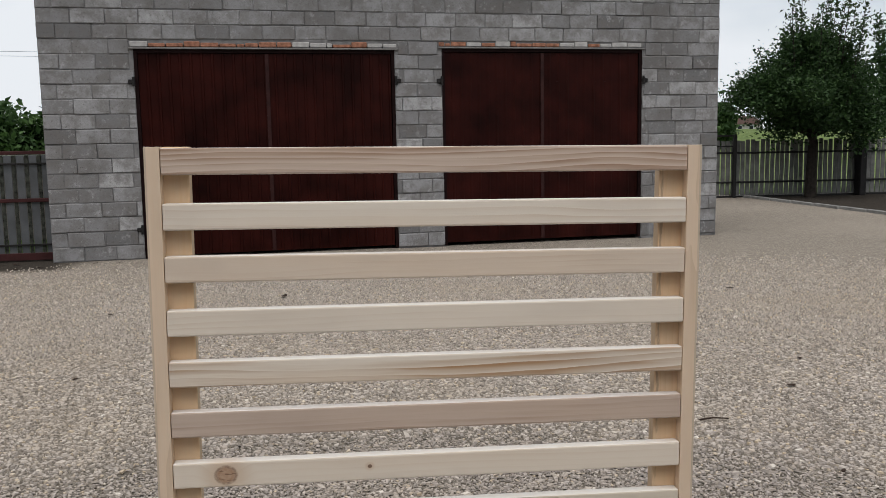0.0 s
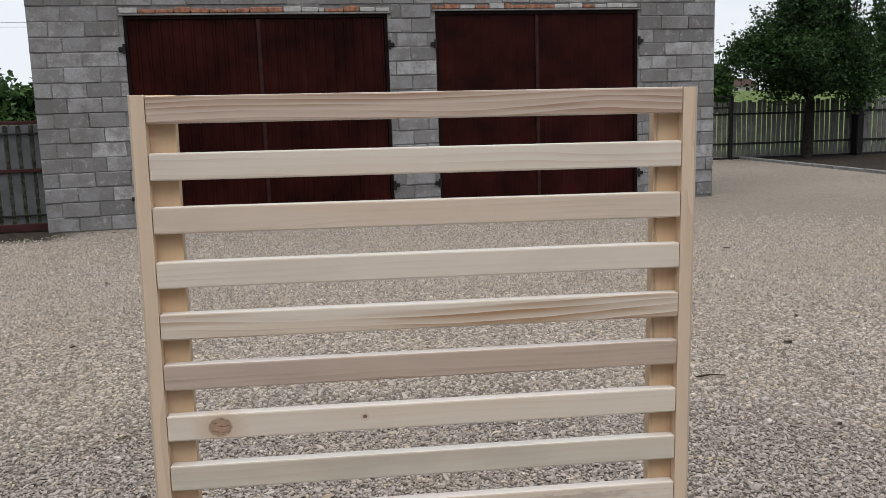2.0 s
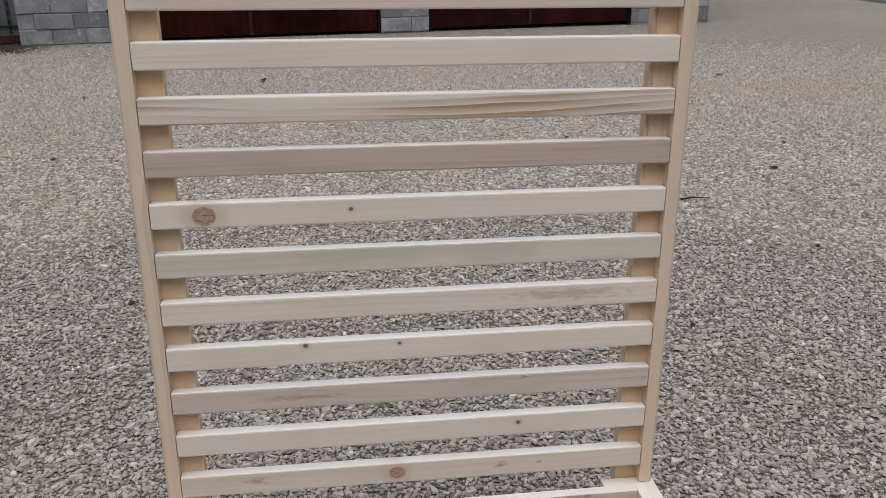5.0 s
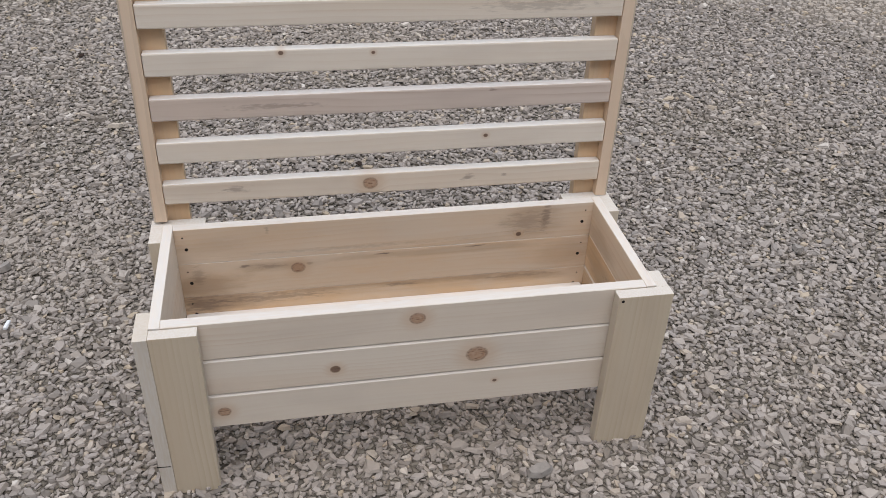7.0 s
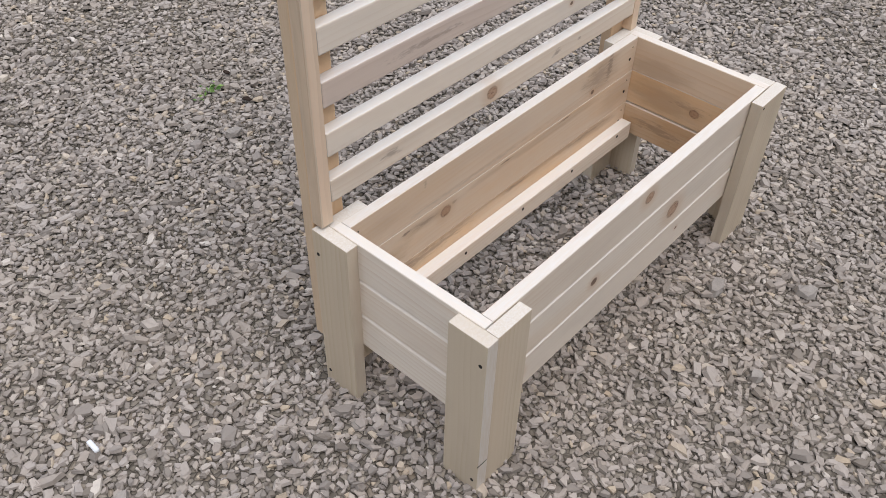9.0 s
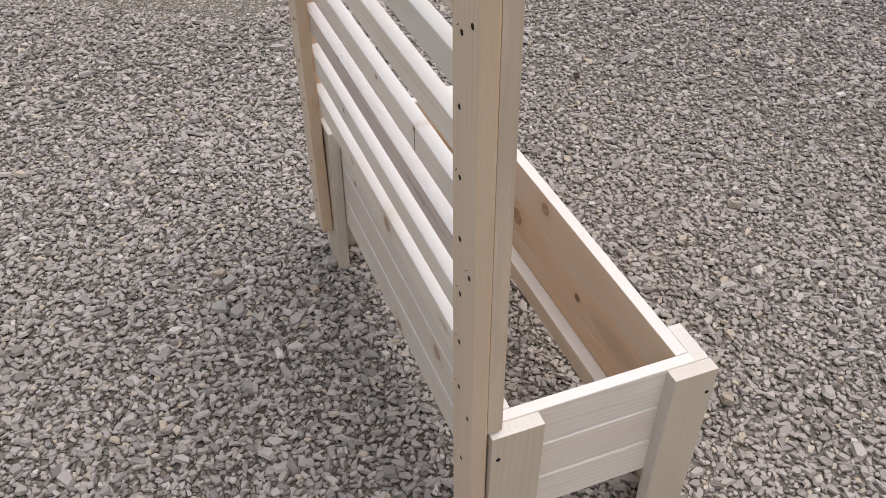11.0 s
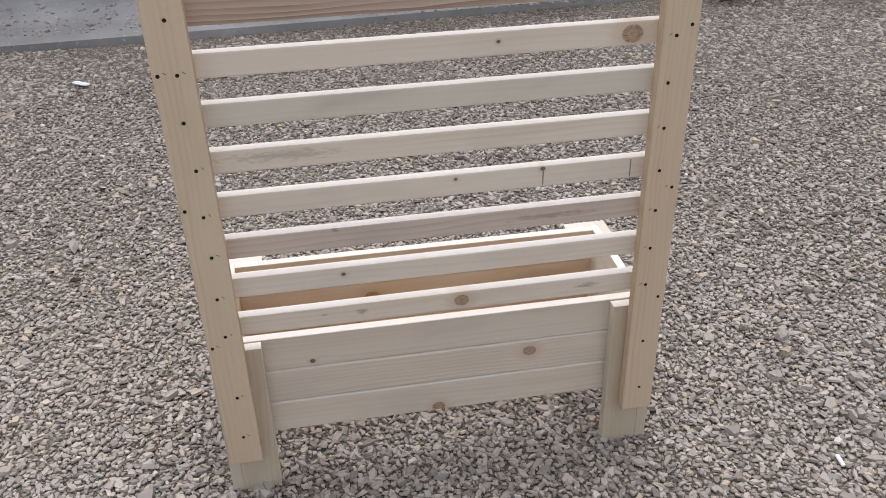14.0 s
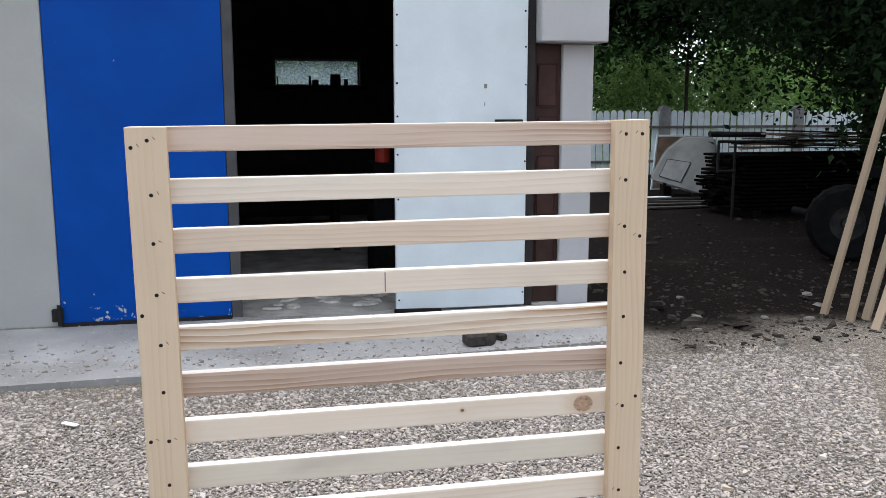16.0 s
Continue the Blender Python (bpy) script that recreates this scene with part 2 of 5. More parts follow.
# post fronts tinted orange, painting in the light bounced between the boards
m_pine_bounce = pine("pine_bounce_front", (0.63, 0.51, 0.375), (0.46, 0.325, 0.205), streak=0.35, contrast=0.6, tint_side=-1, tint_strength=0.85, edge_mix=0.7, face_tint=(0.77, 0.515, 0.295), edge_colour=(0.52, 0.375, 0.245))
m_pine_streaked = pine("pine_bounce_streak", (0.63, 0.51, 0.375), (0.46, 0.325, 0.205), streak=0.35, contrast=0.6, tint_side=-1, tint_strength=0.85, edge_mix=0.7, face_tint=(0.77, 0.515, 0.295), edge_colour=(0.50, 0.33, 0.20), smears=[(0.50, -0.0305, 0.42, 0.0045, 0.5)])
m_hole = plain("dark_screw_hole", (0.02, 0.018, 0.016), 0.6, 0.2)


def gravel_ground():
    """Gravel, dark soil and grass by their places in the plan."""
    n = Nodes("gravel_and_soil", 0.95, 0, 0.02)
    v = n.coords("Object")
    sep = n.add("ShaderNodeSeparateXYZ")
    n.link(v, sep.inputs["Vector"])
    vor = n.add("ShaderNodeTexVoronoi", Scale=62.0, Randomness=1.0)
    n.link(n.coords("Object", (1, 1, 0)), vor.inputs["Vector"])
    edge = n.add("ShaderNodeTexVoronoi", Scale=62.0, Randomness=1.0)
    edge.feature = "DISTANCE_TO_EDGE"
    n.link(n.coords("Object", (1, 1, 0)), edge.inputs["Vector"])
    cell = n.add("ShaderNodeSeparateColor")
    n.link(vor.outputs["Color"], cell.inputs["Color"])
    stone = n.ramp(cell.outputs["Red"], [(0.0, (0.11, 0.098, 0.081)), (0.35, (0.235, 0.209, 0.173)), (0.7, (0.31, 0.276, 0.23)), (1.0, (0.50, 0.45, 0.385))])
    stone = n.mix(n.step(cell.outputs["Green"], 0.8, 0.95, 0, 0.4), stone, (0.36, 0.28, 0.20))
    gap = n.step(edge.outputs["Distance"], 0.0, 0.12)
    stone = n.mix(gap, (0.06, 0.052, 0.044), stone)
    drift = n.noise(v, 0.35, 4)
    stone = n.mix(n.step(drift, 0.4, 0.7, 0, 0.35), stone, (0.33, 0.288, 0.238))
    stone = n.mix(n.step(sep.outputs["Y"], 2.0, 6.0, 0, 0.3), stone, (0.40, 0.355, 0.30))
    # wedge under the loose stones darkened: shade of their gaps put into the colour
    ahead = n.math("ABSOLUTE", sep.outputs["Y"])
    aside = n.math("ABSOLUTE", n.math("SUBTRACT", sep.outputs["X"], n.math("MULTIPLY", sep.outputs["Y"], 0.1)))
    gap_shade = n.step(n.math("SUBTRACT", aside, n.math("MULTIPLY", ahead, 0.53)), 1.75, 1.35)
    gap_shade = n.math("MULTIPLY", gap_shade, n.step(ahead, 8.5, 5.5))
    stone = n.mix(n.math("MULTIPLY", gap_shade, 0.20), stone, (0.08, 0.071, 0.06))
    clump = n.noise(v, 9, 5, 0.75)
    stone = n.mix(n.step(clump, 0.52, 0.62, 0, 0.25), stone, (0.17, 0.15, 0.13))
    stone = n.mix(n.step(clump, 0.44, 0.36, 0, 0.22), stone, (0.42, 0.37, 0.32))
    fine = n.noise(v, 30, 5)
    mid = n.noise(v, 1.6, 5)
    # near-black soil: part of the corner's tree shade sits in this colour
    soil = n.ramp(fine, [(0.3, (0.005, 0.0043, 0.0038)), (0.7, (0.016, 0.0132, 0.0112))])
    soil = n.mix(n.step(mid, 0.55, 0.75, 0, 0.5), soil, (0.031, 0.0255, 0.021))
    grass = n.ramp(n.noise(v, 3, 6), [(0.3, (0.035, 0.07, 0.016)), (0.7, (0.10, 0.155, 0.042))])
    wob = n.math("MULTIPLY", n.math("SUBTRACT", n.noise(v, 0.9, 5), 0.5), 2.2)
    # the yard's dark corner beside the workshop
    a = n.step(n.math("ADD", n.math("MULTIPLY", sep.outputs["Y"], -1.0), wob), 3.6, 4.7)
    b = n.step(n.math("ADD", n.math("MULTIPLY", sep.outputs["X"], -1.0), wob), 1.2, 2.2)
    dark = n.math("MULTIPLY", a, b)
    # the planting bed behind the kerb
    bed = n.math("MULTIPLY", n.step(n.math("ADD", sep.outputs["X"], n.math("MULTIPLY", sep.outputs["Y"], 0.0405)), 11.62, 11.66), n.step(sep.outputs["Y"], 2.0, 2.2))
    dark = n.math("MAXIMUM", dark, n.math("MULTIPLY", bed, 0.86))
    # earth and weeds at the sheet fence's foot, widened to paint in shade
    foot = n.math("MULTIPLY", n.step(n.math("ADD", sep.outputs["Y"], n.math("MULTIPLY", wob, 0.3)), 10.2, 10.8), n.step(n.math("ADD", sep.outputs["X"], n.math("MULTIPLY", wob, 0.4)), -3.7, -4.3))
    dark = n.math("MAXIMUM", dark, n.math("MULTIPLY", foot, 0.85))
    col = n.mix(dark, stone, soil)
    far = n.step(sep.outputs["Y"], 22.6, 23.2)
    far = n.math("MAXIMUM", far, n.step(sep.outputs["Y"], -19.0, -19.6))
    far = n.math("MAXIMUM", far, n.math("MULTIPLY", n.step(sep.outputs["X"], -4.5, -4.7), n.step(sep.outputs["Y"], 12.2, 12.4)))
    col = n.mix(far, col, grass)
    height = n.math("MULTIPLY", n.math("MINIMUM", edge.outputs["Distance"], 0.3), 2.0)
    height = n.math("ADD", height, n.math("MULTIPLY", cell.outputs["Blue"], 0.6))
    return n.done(col, height, 0.8, 0.012)


def stones_material(name="crushed_limestone"):
    n = Nodes(name, 0.92, 0, 0.08)
    r = n.island()
    v = n.coords("Object")
    col = n.ramp(r, [(0.0, (0.18, 0.157, 0.135)), (0.2, (0.262, 0.237, 0.216)), (0.45, (0.345, 0.302, 0.262)), (0.7, (0.352, 0.318, 0.293)), (0.92, (0.435, 0.388, 0.345)), (0.975, (0.43, 0.35, 0.255)), (1.0, (0.57, 0.53, 0.485))])
    blot = n.noise(v, 60, 4)
    col = n.mix(n.step(blot, 0.4, 0.7, 0, 0.25), col, (0.24, 0.21, 0.19))
    drift = n.noise(v, 0.7, 4)
    col = n.mix(n.step(drift, 0.45, 0.7, 0, 0.30), col, (0.33, 0.28, 0.225))
    # the stones get slightly paler towards the garage
    sep = n.add("ShaderNodeSeparateXYZ")
    n.link(v, sep.inputs["Vector"])
    garageward = n.math("ADD", sep.outputs["Y"], n.math("MULTIPLY", n.math("SUBTRACT", drift, 0.5), 3.0))
    tint = n.add("ShaderNodeMix")
    tint.data_type, tint.blend_type = "RGBA", "MULTIPLY"
    n.link(n.step(garageward, 1.0, 4.5, 0, 1.0), tint.inputs["Factor"])
    n.link(col, tint.inputs["A"])
    tint.inputs["B"].default_value = (1.10, 1.095, 1.055, 1)
    col = tint.outputs["Result"]
    return n.done(col, n.noise(v, 320, 3), 0.35, 0.002)


def block_material():
    n = Nodes("cinder_block", 0.95, 0, 0.05)
    r = n.random()
    shift = n.add("ShaderNodeCombineXYZ")
    n.link(n.math("MULTIPLY", r, 60.0), shift.inputs["X"])
    n.link(n.math("MULTIPLY", r, 37.0), shift.inputs["Z"])
    v = n.coords("Object", (1, 1, 1), shift.outputs["Vector"])
    tone = n.ramp(r, [(0.0, (0.15, 0.15, 0.152)), (0.25, (0.238, 0.238, 0.242)), (0.7, (0.302, 0.303, 0.309)), (0.93, (0.38, 0.382, 0.388)), (1.0, (0.50, 0.502, 0.508))])
    blot = n.noise(v, 3.2, 7, 0.72)
    col = n.mix(n.step(blot, 0.40, 0.62, 0, 0.75), tone, (0.165, 0.155, 0.148))
    pale = n.noise(v, 6.0, 7, 0.78)
    col = n.mix(n.step(pale, 0.54, 0.66, 0, 0.7), col, (0.43, 0.433, 0.44))
    # damp and soot run across the joints
    run = n.add("ShaderNodeNewGeometry")
    field = n.noise(run.outputs["Position"], 0.9, 6, 0.7)
    col = n.mix(n.step(field, 0.46, 0.66, 0, 0.45), col, (0.14, 0.132, 0.125))
    pits = n.noise(v, 30, 6, 0.8)
    col = n.mix(n.step(pits, 0.55, 0.66, 0, 0.75), col, (0.07, 0.066, 0.063))
    grit = n.noise(v, 140, 3)
    col = n.mix(n.step(grit, 0.4, 0.7, 0, 0.35), col, (0.13, 0.127, 0.125))
    return n.done(col, n.math("MULTIPLY", pits, -1.0), 0.7, 0.012)


m_ground = gravel_ground()
m_stones = stones_material()
# stones on the soil, darkened with it for the shaded corner
m_debris = plain("dark_stone", (0.047, 0.040, 0.034), 0.9, vary=0.8, scale=5)
m_block = block_material()
m_mortar = plain("grey_mortar", (0.19, 0.187, 0.186), 0.95, vary=0.35, scale=8)
m_brick_red = plain("orange_brick", (0.33, 0.15, 0.095), 0.9, vary=0.6, scale=14)
m_brick_grey = plain("pale_grey_brick", (0.40, 0.39, 0.38), 0.9, vary=0.3, scale=9)
m_maroon = plain("maroon_painted_sheet", (0.024, 0.0046, 0.0034), 0.45, vary=0.6, scale=1.6, bump=0.1, spec=0.06)
m_door_frame = plain("dark_maroon_frame", (0.013, 0.006, 0.006), 0.6, vary=0.4, spec=0.05)
m_black = plain("black_iron", (0.02, 0.019, 0.019), 0.6, vary=0.3)
m_steel_rail = plain("grey_weathered_steel", (0.20, 0.195, 0.19), 0.7, vary=0.3)
m_rail_red = plain("red_brown_rail", (0.05, 0.018, 0.018), 0.6)
m_fence_metal = plain("grey_fence_sheet", (0.092, 0.098, 0.104), 0.6, vary=0.35, scale=3)
m_fence_pale = plain("dark_worn_strip", (0.045, 0.048, 0.040), 0.8, vary=0.9, scale=14)
m_picket = plain("weathered_picket", (0.145, 0.145, 0.138), 0.9, vary=0.4, scale=4)
m_picket_blue = plain("pale_blue_picket", (0.72, 0.79, 0.80), 0.8, vary=0.2, scale=3)
m_post_conc = plain("concrete_post", (0.24, 0.24, 0.23), 0.95, vary=0.3)
m_render_grey = plain("grey_green_plaster", (0.35, 0.354, 0.342), 0.85, vary=0.10, scale=1.2, bump=0.1)
m_render_light = plain("light_grey_plaster", (0.42, 0.415, 0.42), 0.85, vary=0.1, scale=1.5, bump=0.1)
# near-black, so the colour carries the darkness of the unlit room
m_dark_wall = plain("room_dark_plaster", (0.045, 0.042, 0.042), 0.95, vary=0.4)
m_white = plain("white_painted_panel", (0.60, 0.655, 0.685), 0.5, vary=0.10, scale=2.0, bump=0.1)
m_brown_wood = plain("dark_brown_wood", (0.05, 0.026, 0.022), 0.55, vary=0.4, scale=5)
m_dark_wood = plain("rotten_dark_wood", (0.014, 0.011, 0.010), 0.9, vary=0.5, scale=9)
m_grey_wood = plain("grey_weathered_board", (0.15, 0.135, 0.12), 0.9, vary=0.5, scale=7)
# tyre and rim tones kept extra dark to hold the corner's shade
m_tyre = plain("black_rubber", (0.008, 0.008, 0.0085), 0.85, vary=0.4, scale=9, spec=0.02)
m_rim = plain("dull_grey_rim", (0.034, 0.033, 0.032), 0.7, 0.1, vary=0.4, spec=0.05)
m_car = plain("dusty_silver_paint", (0.17, 0.175, 0.165), 0.55, 0.1, vary=0.3, scale=3)
m_glass_dusty = plain("dusty_car_window", (0.19, 0.195, 0.185), 0.5, vary=0.25)
m_litter = plain("white_scrap", (0.72, 0.74, 0.76), 0.6, vary=0.1)
m_dead_leaf = plain("dead_leaf", (0.045, 0.032, 0.026), 0.9, vary=0.5, scale=40)
m_bark = plain("grey_bark", (0.035, 0.03, 0.026), 0.95, vary=0.5, scale=10, bump=0.5)
m_red = plain("red_paint", (0.35, 0.03, 0.02), 0.5, vary=0.2)
m_roof_tile = plain("brown_roof", (0.075, 0.05, 0.042), 0.9, vary=0.3)


def blue_paint():
    n = Nodes("blue_paint", 0.45, 0, 0.1)
    v = n.coords()
    big = n.noise(v, 1.5, 5)
    col = n.ramp(big, [(0.3, (0.001, 0.044, 0.25)), (0.7, (0.001, 0.060, 0.33))])
    sep = n.add("ShaderNodeSeparateXYZ")
    n.link(v, sep.inputs["Vector"])
    chips = n.noise(v, 16, 5, 0.6)
    low = n.step(sep.outputs["Z"], -1.0, -1.42, 0.0, 0.13)
    chip = n.step(n.math("ADD", chips, low), 0.745, 0.765)
    col = n.mix(chip, col, (0.33, 0.36, 0.40))
    return n.done(col, n.noise(v, 90, 3), 0.08, 0.001)


m_blue = blue_paint()


def leaf_material(name, dark, lite, rough=0.5, spec=0.15):
    n = Nodes(name, rough, 0, spec)
    r = n.island()
    col = n.ramp(r, [(0.0, dark), (0.6, tuple((a + b) / 2 for a, b in zip(dark, lite))), (1.0, lite)])
    out = n.t.nodes["Material Output"]
    tr = n.add("ShaderNodeBsdfTranslucent")
    n.link(col, tr.inputs["Color"])
    add = n.add("ShaderNodeMixShader")
    add.inputs[0].default_value = 0.25
    n.link(n.bsdf.outputs[0], add.inputs[1])
    n.link(tr.outputs[0], add.inputs[2])
    n.link(add.outputs[0], out.inputs["Surface"])
    return n.done(col)


m_leaf_cherry = leaf_material("cherry_leaf_deep", (0.012, 0.030, 0.010), (0.048, 0.095, 0.03))
# nearly black leaves: the canopy's own shade is in their colour
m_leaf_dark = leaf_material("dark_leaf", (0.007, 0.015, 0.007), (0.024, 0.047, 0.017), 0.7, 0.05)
m_leaf_fresh = leaf_material("fresh_leaf", (0.085, 0.185, 0.045), (0.29, 0.43, 0.14))
m_leaf_far = leaf_material("far_leaf", (0.025, 0.055, 0.018), (0.07, 0.13, 0.04))


# ---------------------------------------------------------------- builders
def place(ob, parent=None, m=None):
    if parent is not None:
        ob.parent = parent
    ob.matrix_basis = m if m is not None else Matrix()
    return ob


def part(name, bm, material, parent=None, label="", m=None):
    me = bpy.data.meshes.new(name)
    bm.to_mesh(me)
    bm.free()
    me.materials.append(material)
    ob = place(new(name, me), parent, m)
    if label:
        ob["label"] = label
    return ob


def empty(name, m=None, parent=None):
    ob = place(new(name), parent, m)
    ob.empty_display_size = 0.1
    return ob


def add_box(bm, x0, x1, y0, y1, z0, z1, bevel=0.0, seg=1):
    r = bmesh.ops.create_cube(bm, size=1)
    bmesh.ops.transform(bm, verts=r["verts"], matrix=Matrix.LocRotScale(((x0 + x1) / 2, (y0 + y1) / 2, (z0 + z1) / 2), None, (x1 - x0, y1 - y0, z1 - z0)))
    if bevel:
        edges = list({e for v in r["verts"] for e in v.link_edges})
        bmesh.ops.bevel(bm, geom=edges, offset=bevel, segments=seg, affect="EDGES", profile=0.6)
    return bm


def box(x0, x1, y0, y1, z0, z1, bevel=0.0, seg=1):
    return add_box(bmesh.new(), x0, x1, y0, y1, z0, z1, bevel, seg)


def add_cyl(bm, a, b, r0, r1=None, sides=12):
    a, b = Vector(a), Vector(b)
    d = b - a
    m = Matrix.Translation((a + b) / 2) @ d.to_track_quat("Z", "Y").to_matrix().to_4x4()
    bmesh.ops.create_cone(bm, cap_ends=True, segments=sides, radius1=r0, radius2=r0 if r1 is None else r1, depth=d.length, matrix=m)
    return bm


AX = {"x": Vector((1, 0, 0)), "y": Vector((0, 1, 0)), "z": Vector((0, 0, 1))}


def board(name, parent, x, y, z, way, material, label="", bevel=0.003, skew=0.0):
    """A planed board between the bounds x, y, z (pairs). way: the letters of its length, width and thickness."""
    b = {"x": x, "y": y, "z": z}
    c = Vector([(v[0] + v[1]) / 2 for v in (x, y, z)])
    l, w, t = (abs(b[k][1] - b[k][0]) for k in way)
    u, v = AX[way[0]], AX[way[1]]
    m = Matrix.Translation(c) @ Matrix((u, v, u.cross(v))).transposed().to_4x4() @ pose(0, 0, 0, 0, 0, skew)
    return part(name, box(-l / 2, l / 2, -w / 2, w / 2, -t / 2, t / 2, bevel, 2), material, parent, label, m)


def groove_board(name, parent, x, y, z, way, material, out, row, cuts=(1, 1)):
    """A cladding board with a chamfer along the joints of its outer face. out: the sign of local z that is chamfered; row: 0 low, 2 high; cuts: which of the two joints are chamfered."""
    b = {"x": x, "y": y, "z": z}
    c = Vector([(v[0] + v[1]) / 2 for v in (x, y, z)])
    l, w, t = (abs(b[k][1] - b[k][0]) / 2 for k in way)
    u, v = AX[way[0]], AX[way[1]]
    lo, hi = 0.004 if row and cuts[row - 1] else 0.0012, 0.004 if row < 2 and cuts[row] else 0.0012
    prof = [(-w + 0.0008, -t), (w - 0.0008, -t), (w, -t + 0.0008), (w, t - hi), (w - hi, t), (-w + lo, t), (-w, t - lo), (-w, -t + 0.0008)]
    bm = bmesh.new()
    ends = [[bm.verts.new((e, p, q * out)) for p, q in prof] for e in (-l, l)]
    for k in range(len(prof)):
        j = (k + 1) % len(prof)
        bm.faces.new((ends[0][k], ends[0][j], ends[1][j], ends[1][k]))
    bm.faces.new(ends[0])
    bm.faces.new(ends[1][::-1])
    bmesh.ops.recalc_face_normals(bm, faces=bm.faces)
    return part(name, bm, material, parent, "", Matrix.Translation(c) @ Matrix((u, v, u.cross(v))).transposed().to_4x4())


def make_dot():
    bm = bmesh.new()
    bmesh.ops.create_cone(bm, cap_ends=True, segments=10, radius1=1, radius2=1, depth=0.0012)
    me = bpy.data.meshes.new("screw_hole")
    bm.to_mesh(me)
    bm.free()
    me.materials.append(m_hole)
    return me


DOT = make_dot()
m_nick = plain("bruised_wood", (0.22, 0.15, 0.10), 0.8)
NICK = bpy.data.meshes.new("nick")
nick_bm = bmesh.new()
bmesh.ops.create_cone(nick_bm, cap_ends=True, segments=8, radius1=1, radius2=1, depth=0.001, matrix=Matrix.Diagonal((0.0042, 0.0009, 1, 1)))
nick_bm.to_mesh(NICK)
nick_bm.free()
NICK.materials.append(m_nick)


def dots(ob, places, r=0.0037, face="z", nicks=0):
    """Screw holes on a board, at places in the frame of the board's parent; they sit on the face nearest to each."""
    inv = ob.matrix_basis.inverted()
    half = [max(abs(v.co[i]) for v in ob.data.vertices) for i in range(3)]
    for p in places:
        q = inv @ Vector(p)
        q.z = math.copysign(half[2], q.z)
        d = new("screw_hole", DOT)
        place(d, ob, Matrix.LocRotScale(q, None, (r, r, 1)))
        if nicks and int(abs(p[2]) * 997) % 3:
            k = new("nick", NICK)
            place(k, ob, Matrix.Translation(q + Vector((0.004, -nicks * 0.012, 0))) @ pose(0, 0, 0, 0, 0, nicks * (28 + int(abs(p[2]) * 531) % 40)))


def soup(name, verts, faces, material, parent=None, m=None):
    """One mesh from numpy arrays of vertices and equal-sided faces."""
    me = bpy.data.meshes.new(name)
    k = faces.shape[1]
    me.vertices.add(len(verts))
    me.vertices.foreach_set("co", verts.astype(np.float32).ravel())
    me.loops.add(faces.size)
    me.loops.foreach_set("vertex_index", faces.astype(np.int32).ravel())
    me.polygons.add(len(faces))
    me.polygons.foreach_set("loop_start", np.arange(0, faces.size, k, dtype=np.int32))
    me.update(calc_edges=True)
    me.validate()
    me.shade_flat()
    me.materials.append(material)
    return place(new(name, me), parent, m)


# ---------------------------------------------------------------- the ground
def build_ground():
    bm = bmesh.new()
    bmesh.ops.create_grid(bm, x_segments=2, y_segments=2, size=600)
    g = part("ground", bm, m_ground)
    tagged(g, "yard of crushed beige gravel with dark soil and grass beyond", "ground", kind="structure")


build_ground()


def stone_soup(xy, size, rng, z=0.0, sides=5):
    """Angular flat chips: broken slabs with uneven outlines and no undersides, turned at random and lying mostly flat."""
    k = len(xy)
    ang = np.sort((np.arange(sides) + rng.uniform(-0.38, 0.38, (k, sides))) * 2 * np.pi / sides, 1)
    rad = rng.uniform(0.36, 0.62, (k, sides))
    ring = np.stack([np.cos(ang) * rad, np.sin(ang) * rad], -1)
    cut = rng.uniform(0.66, 0.95, (k, sides, 1))
    low = np.concatenate([ring, np.full((k, sides, 1), -0.5)], -1)
    high = np.concatenate([ring * cut, 0.5 + rng.uniform(-0.28, 0.22, (k, sides, 1))], -1)
    p = np.concatenate([low, high], 1)
    s = size[:, None] * np.stack([rng.uniform(1.05, 1.85, k), rng.uniform(0.75, 1.15, k), rng.uniform(0.20, 0.42, k)], 1)
    p *= s[:, None, :]
    yaw = rng.uniform(0, 2 * np.pi, k)
    tx, ty = rng.normal(0, 0.20, k), rng.normal(0, 0.20, k)
    y1 = p[..., 1] * np.cos(tx)[:, None] - p[..., 2] * np.sin(tx)[:, None]
    z1 = p[..., 1] * np.sin(tx)[:, None] + p[..., 2] * np.cos(tx)[:, None]
    x2 = p[..., 0] * np.cos(ty)[:, None] + z1 * np.sin(ty)[:, None]
    z2 = -p[..., 0] * np.sin(ty)[:, None] + z1 * np.cos(ty)[:, None]
    x3 = x2 * np.cos(yaw)[:, None] - y1 * np.sin(yaw)[:, None]
    y3 = x2 * np.sin(yaw)[:, None] + y1 * np.cos(yaw)[:, None]
    lift = z + size[:, None] * rng.uniform(0.05, 0.38, (k, 1))
    v = np.stack([x3 + xy[:, :1], y3 + xy[:, 1:], z2 + lift], -1).reshape(-1, 3)
    f = [[sides, sides + i, sides + i + 1] for i in range(1, sides - 1)]
    for i in range(sides):
        j = (i + 1) % sides
        f += [[i, j, sides + j], [i, sides + j, sides + i]]
    f = np.array(f)
    faces = (f[None] + 2 * sides * np.arange(k)[:, None, None]).reshape(-1, 3)
    return v, faces


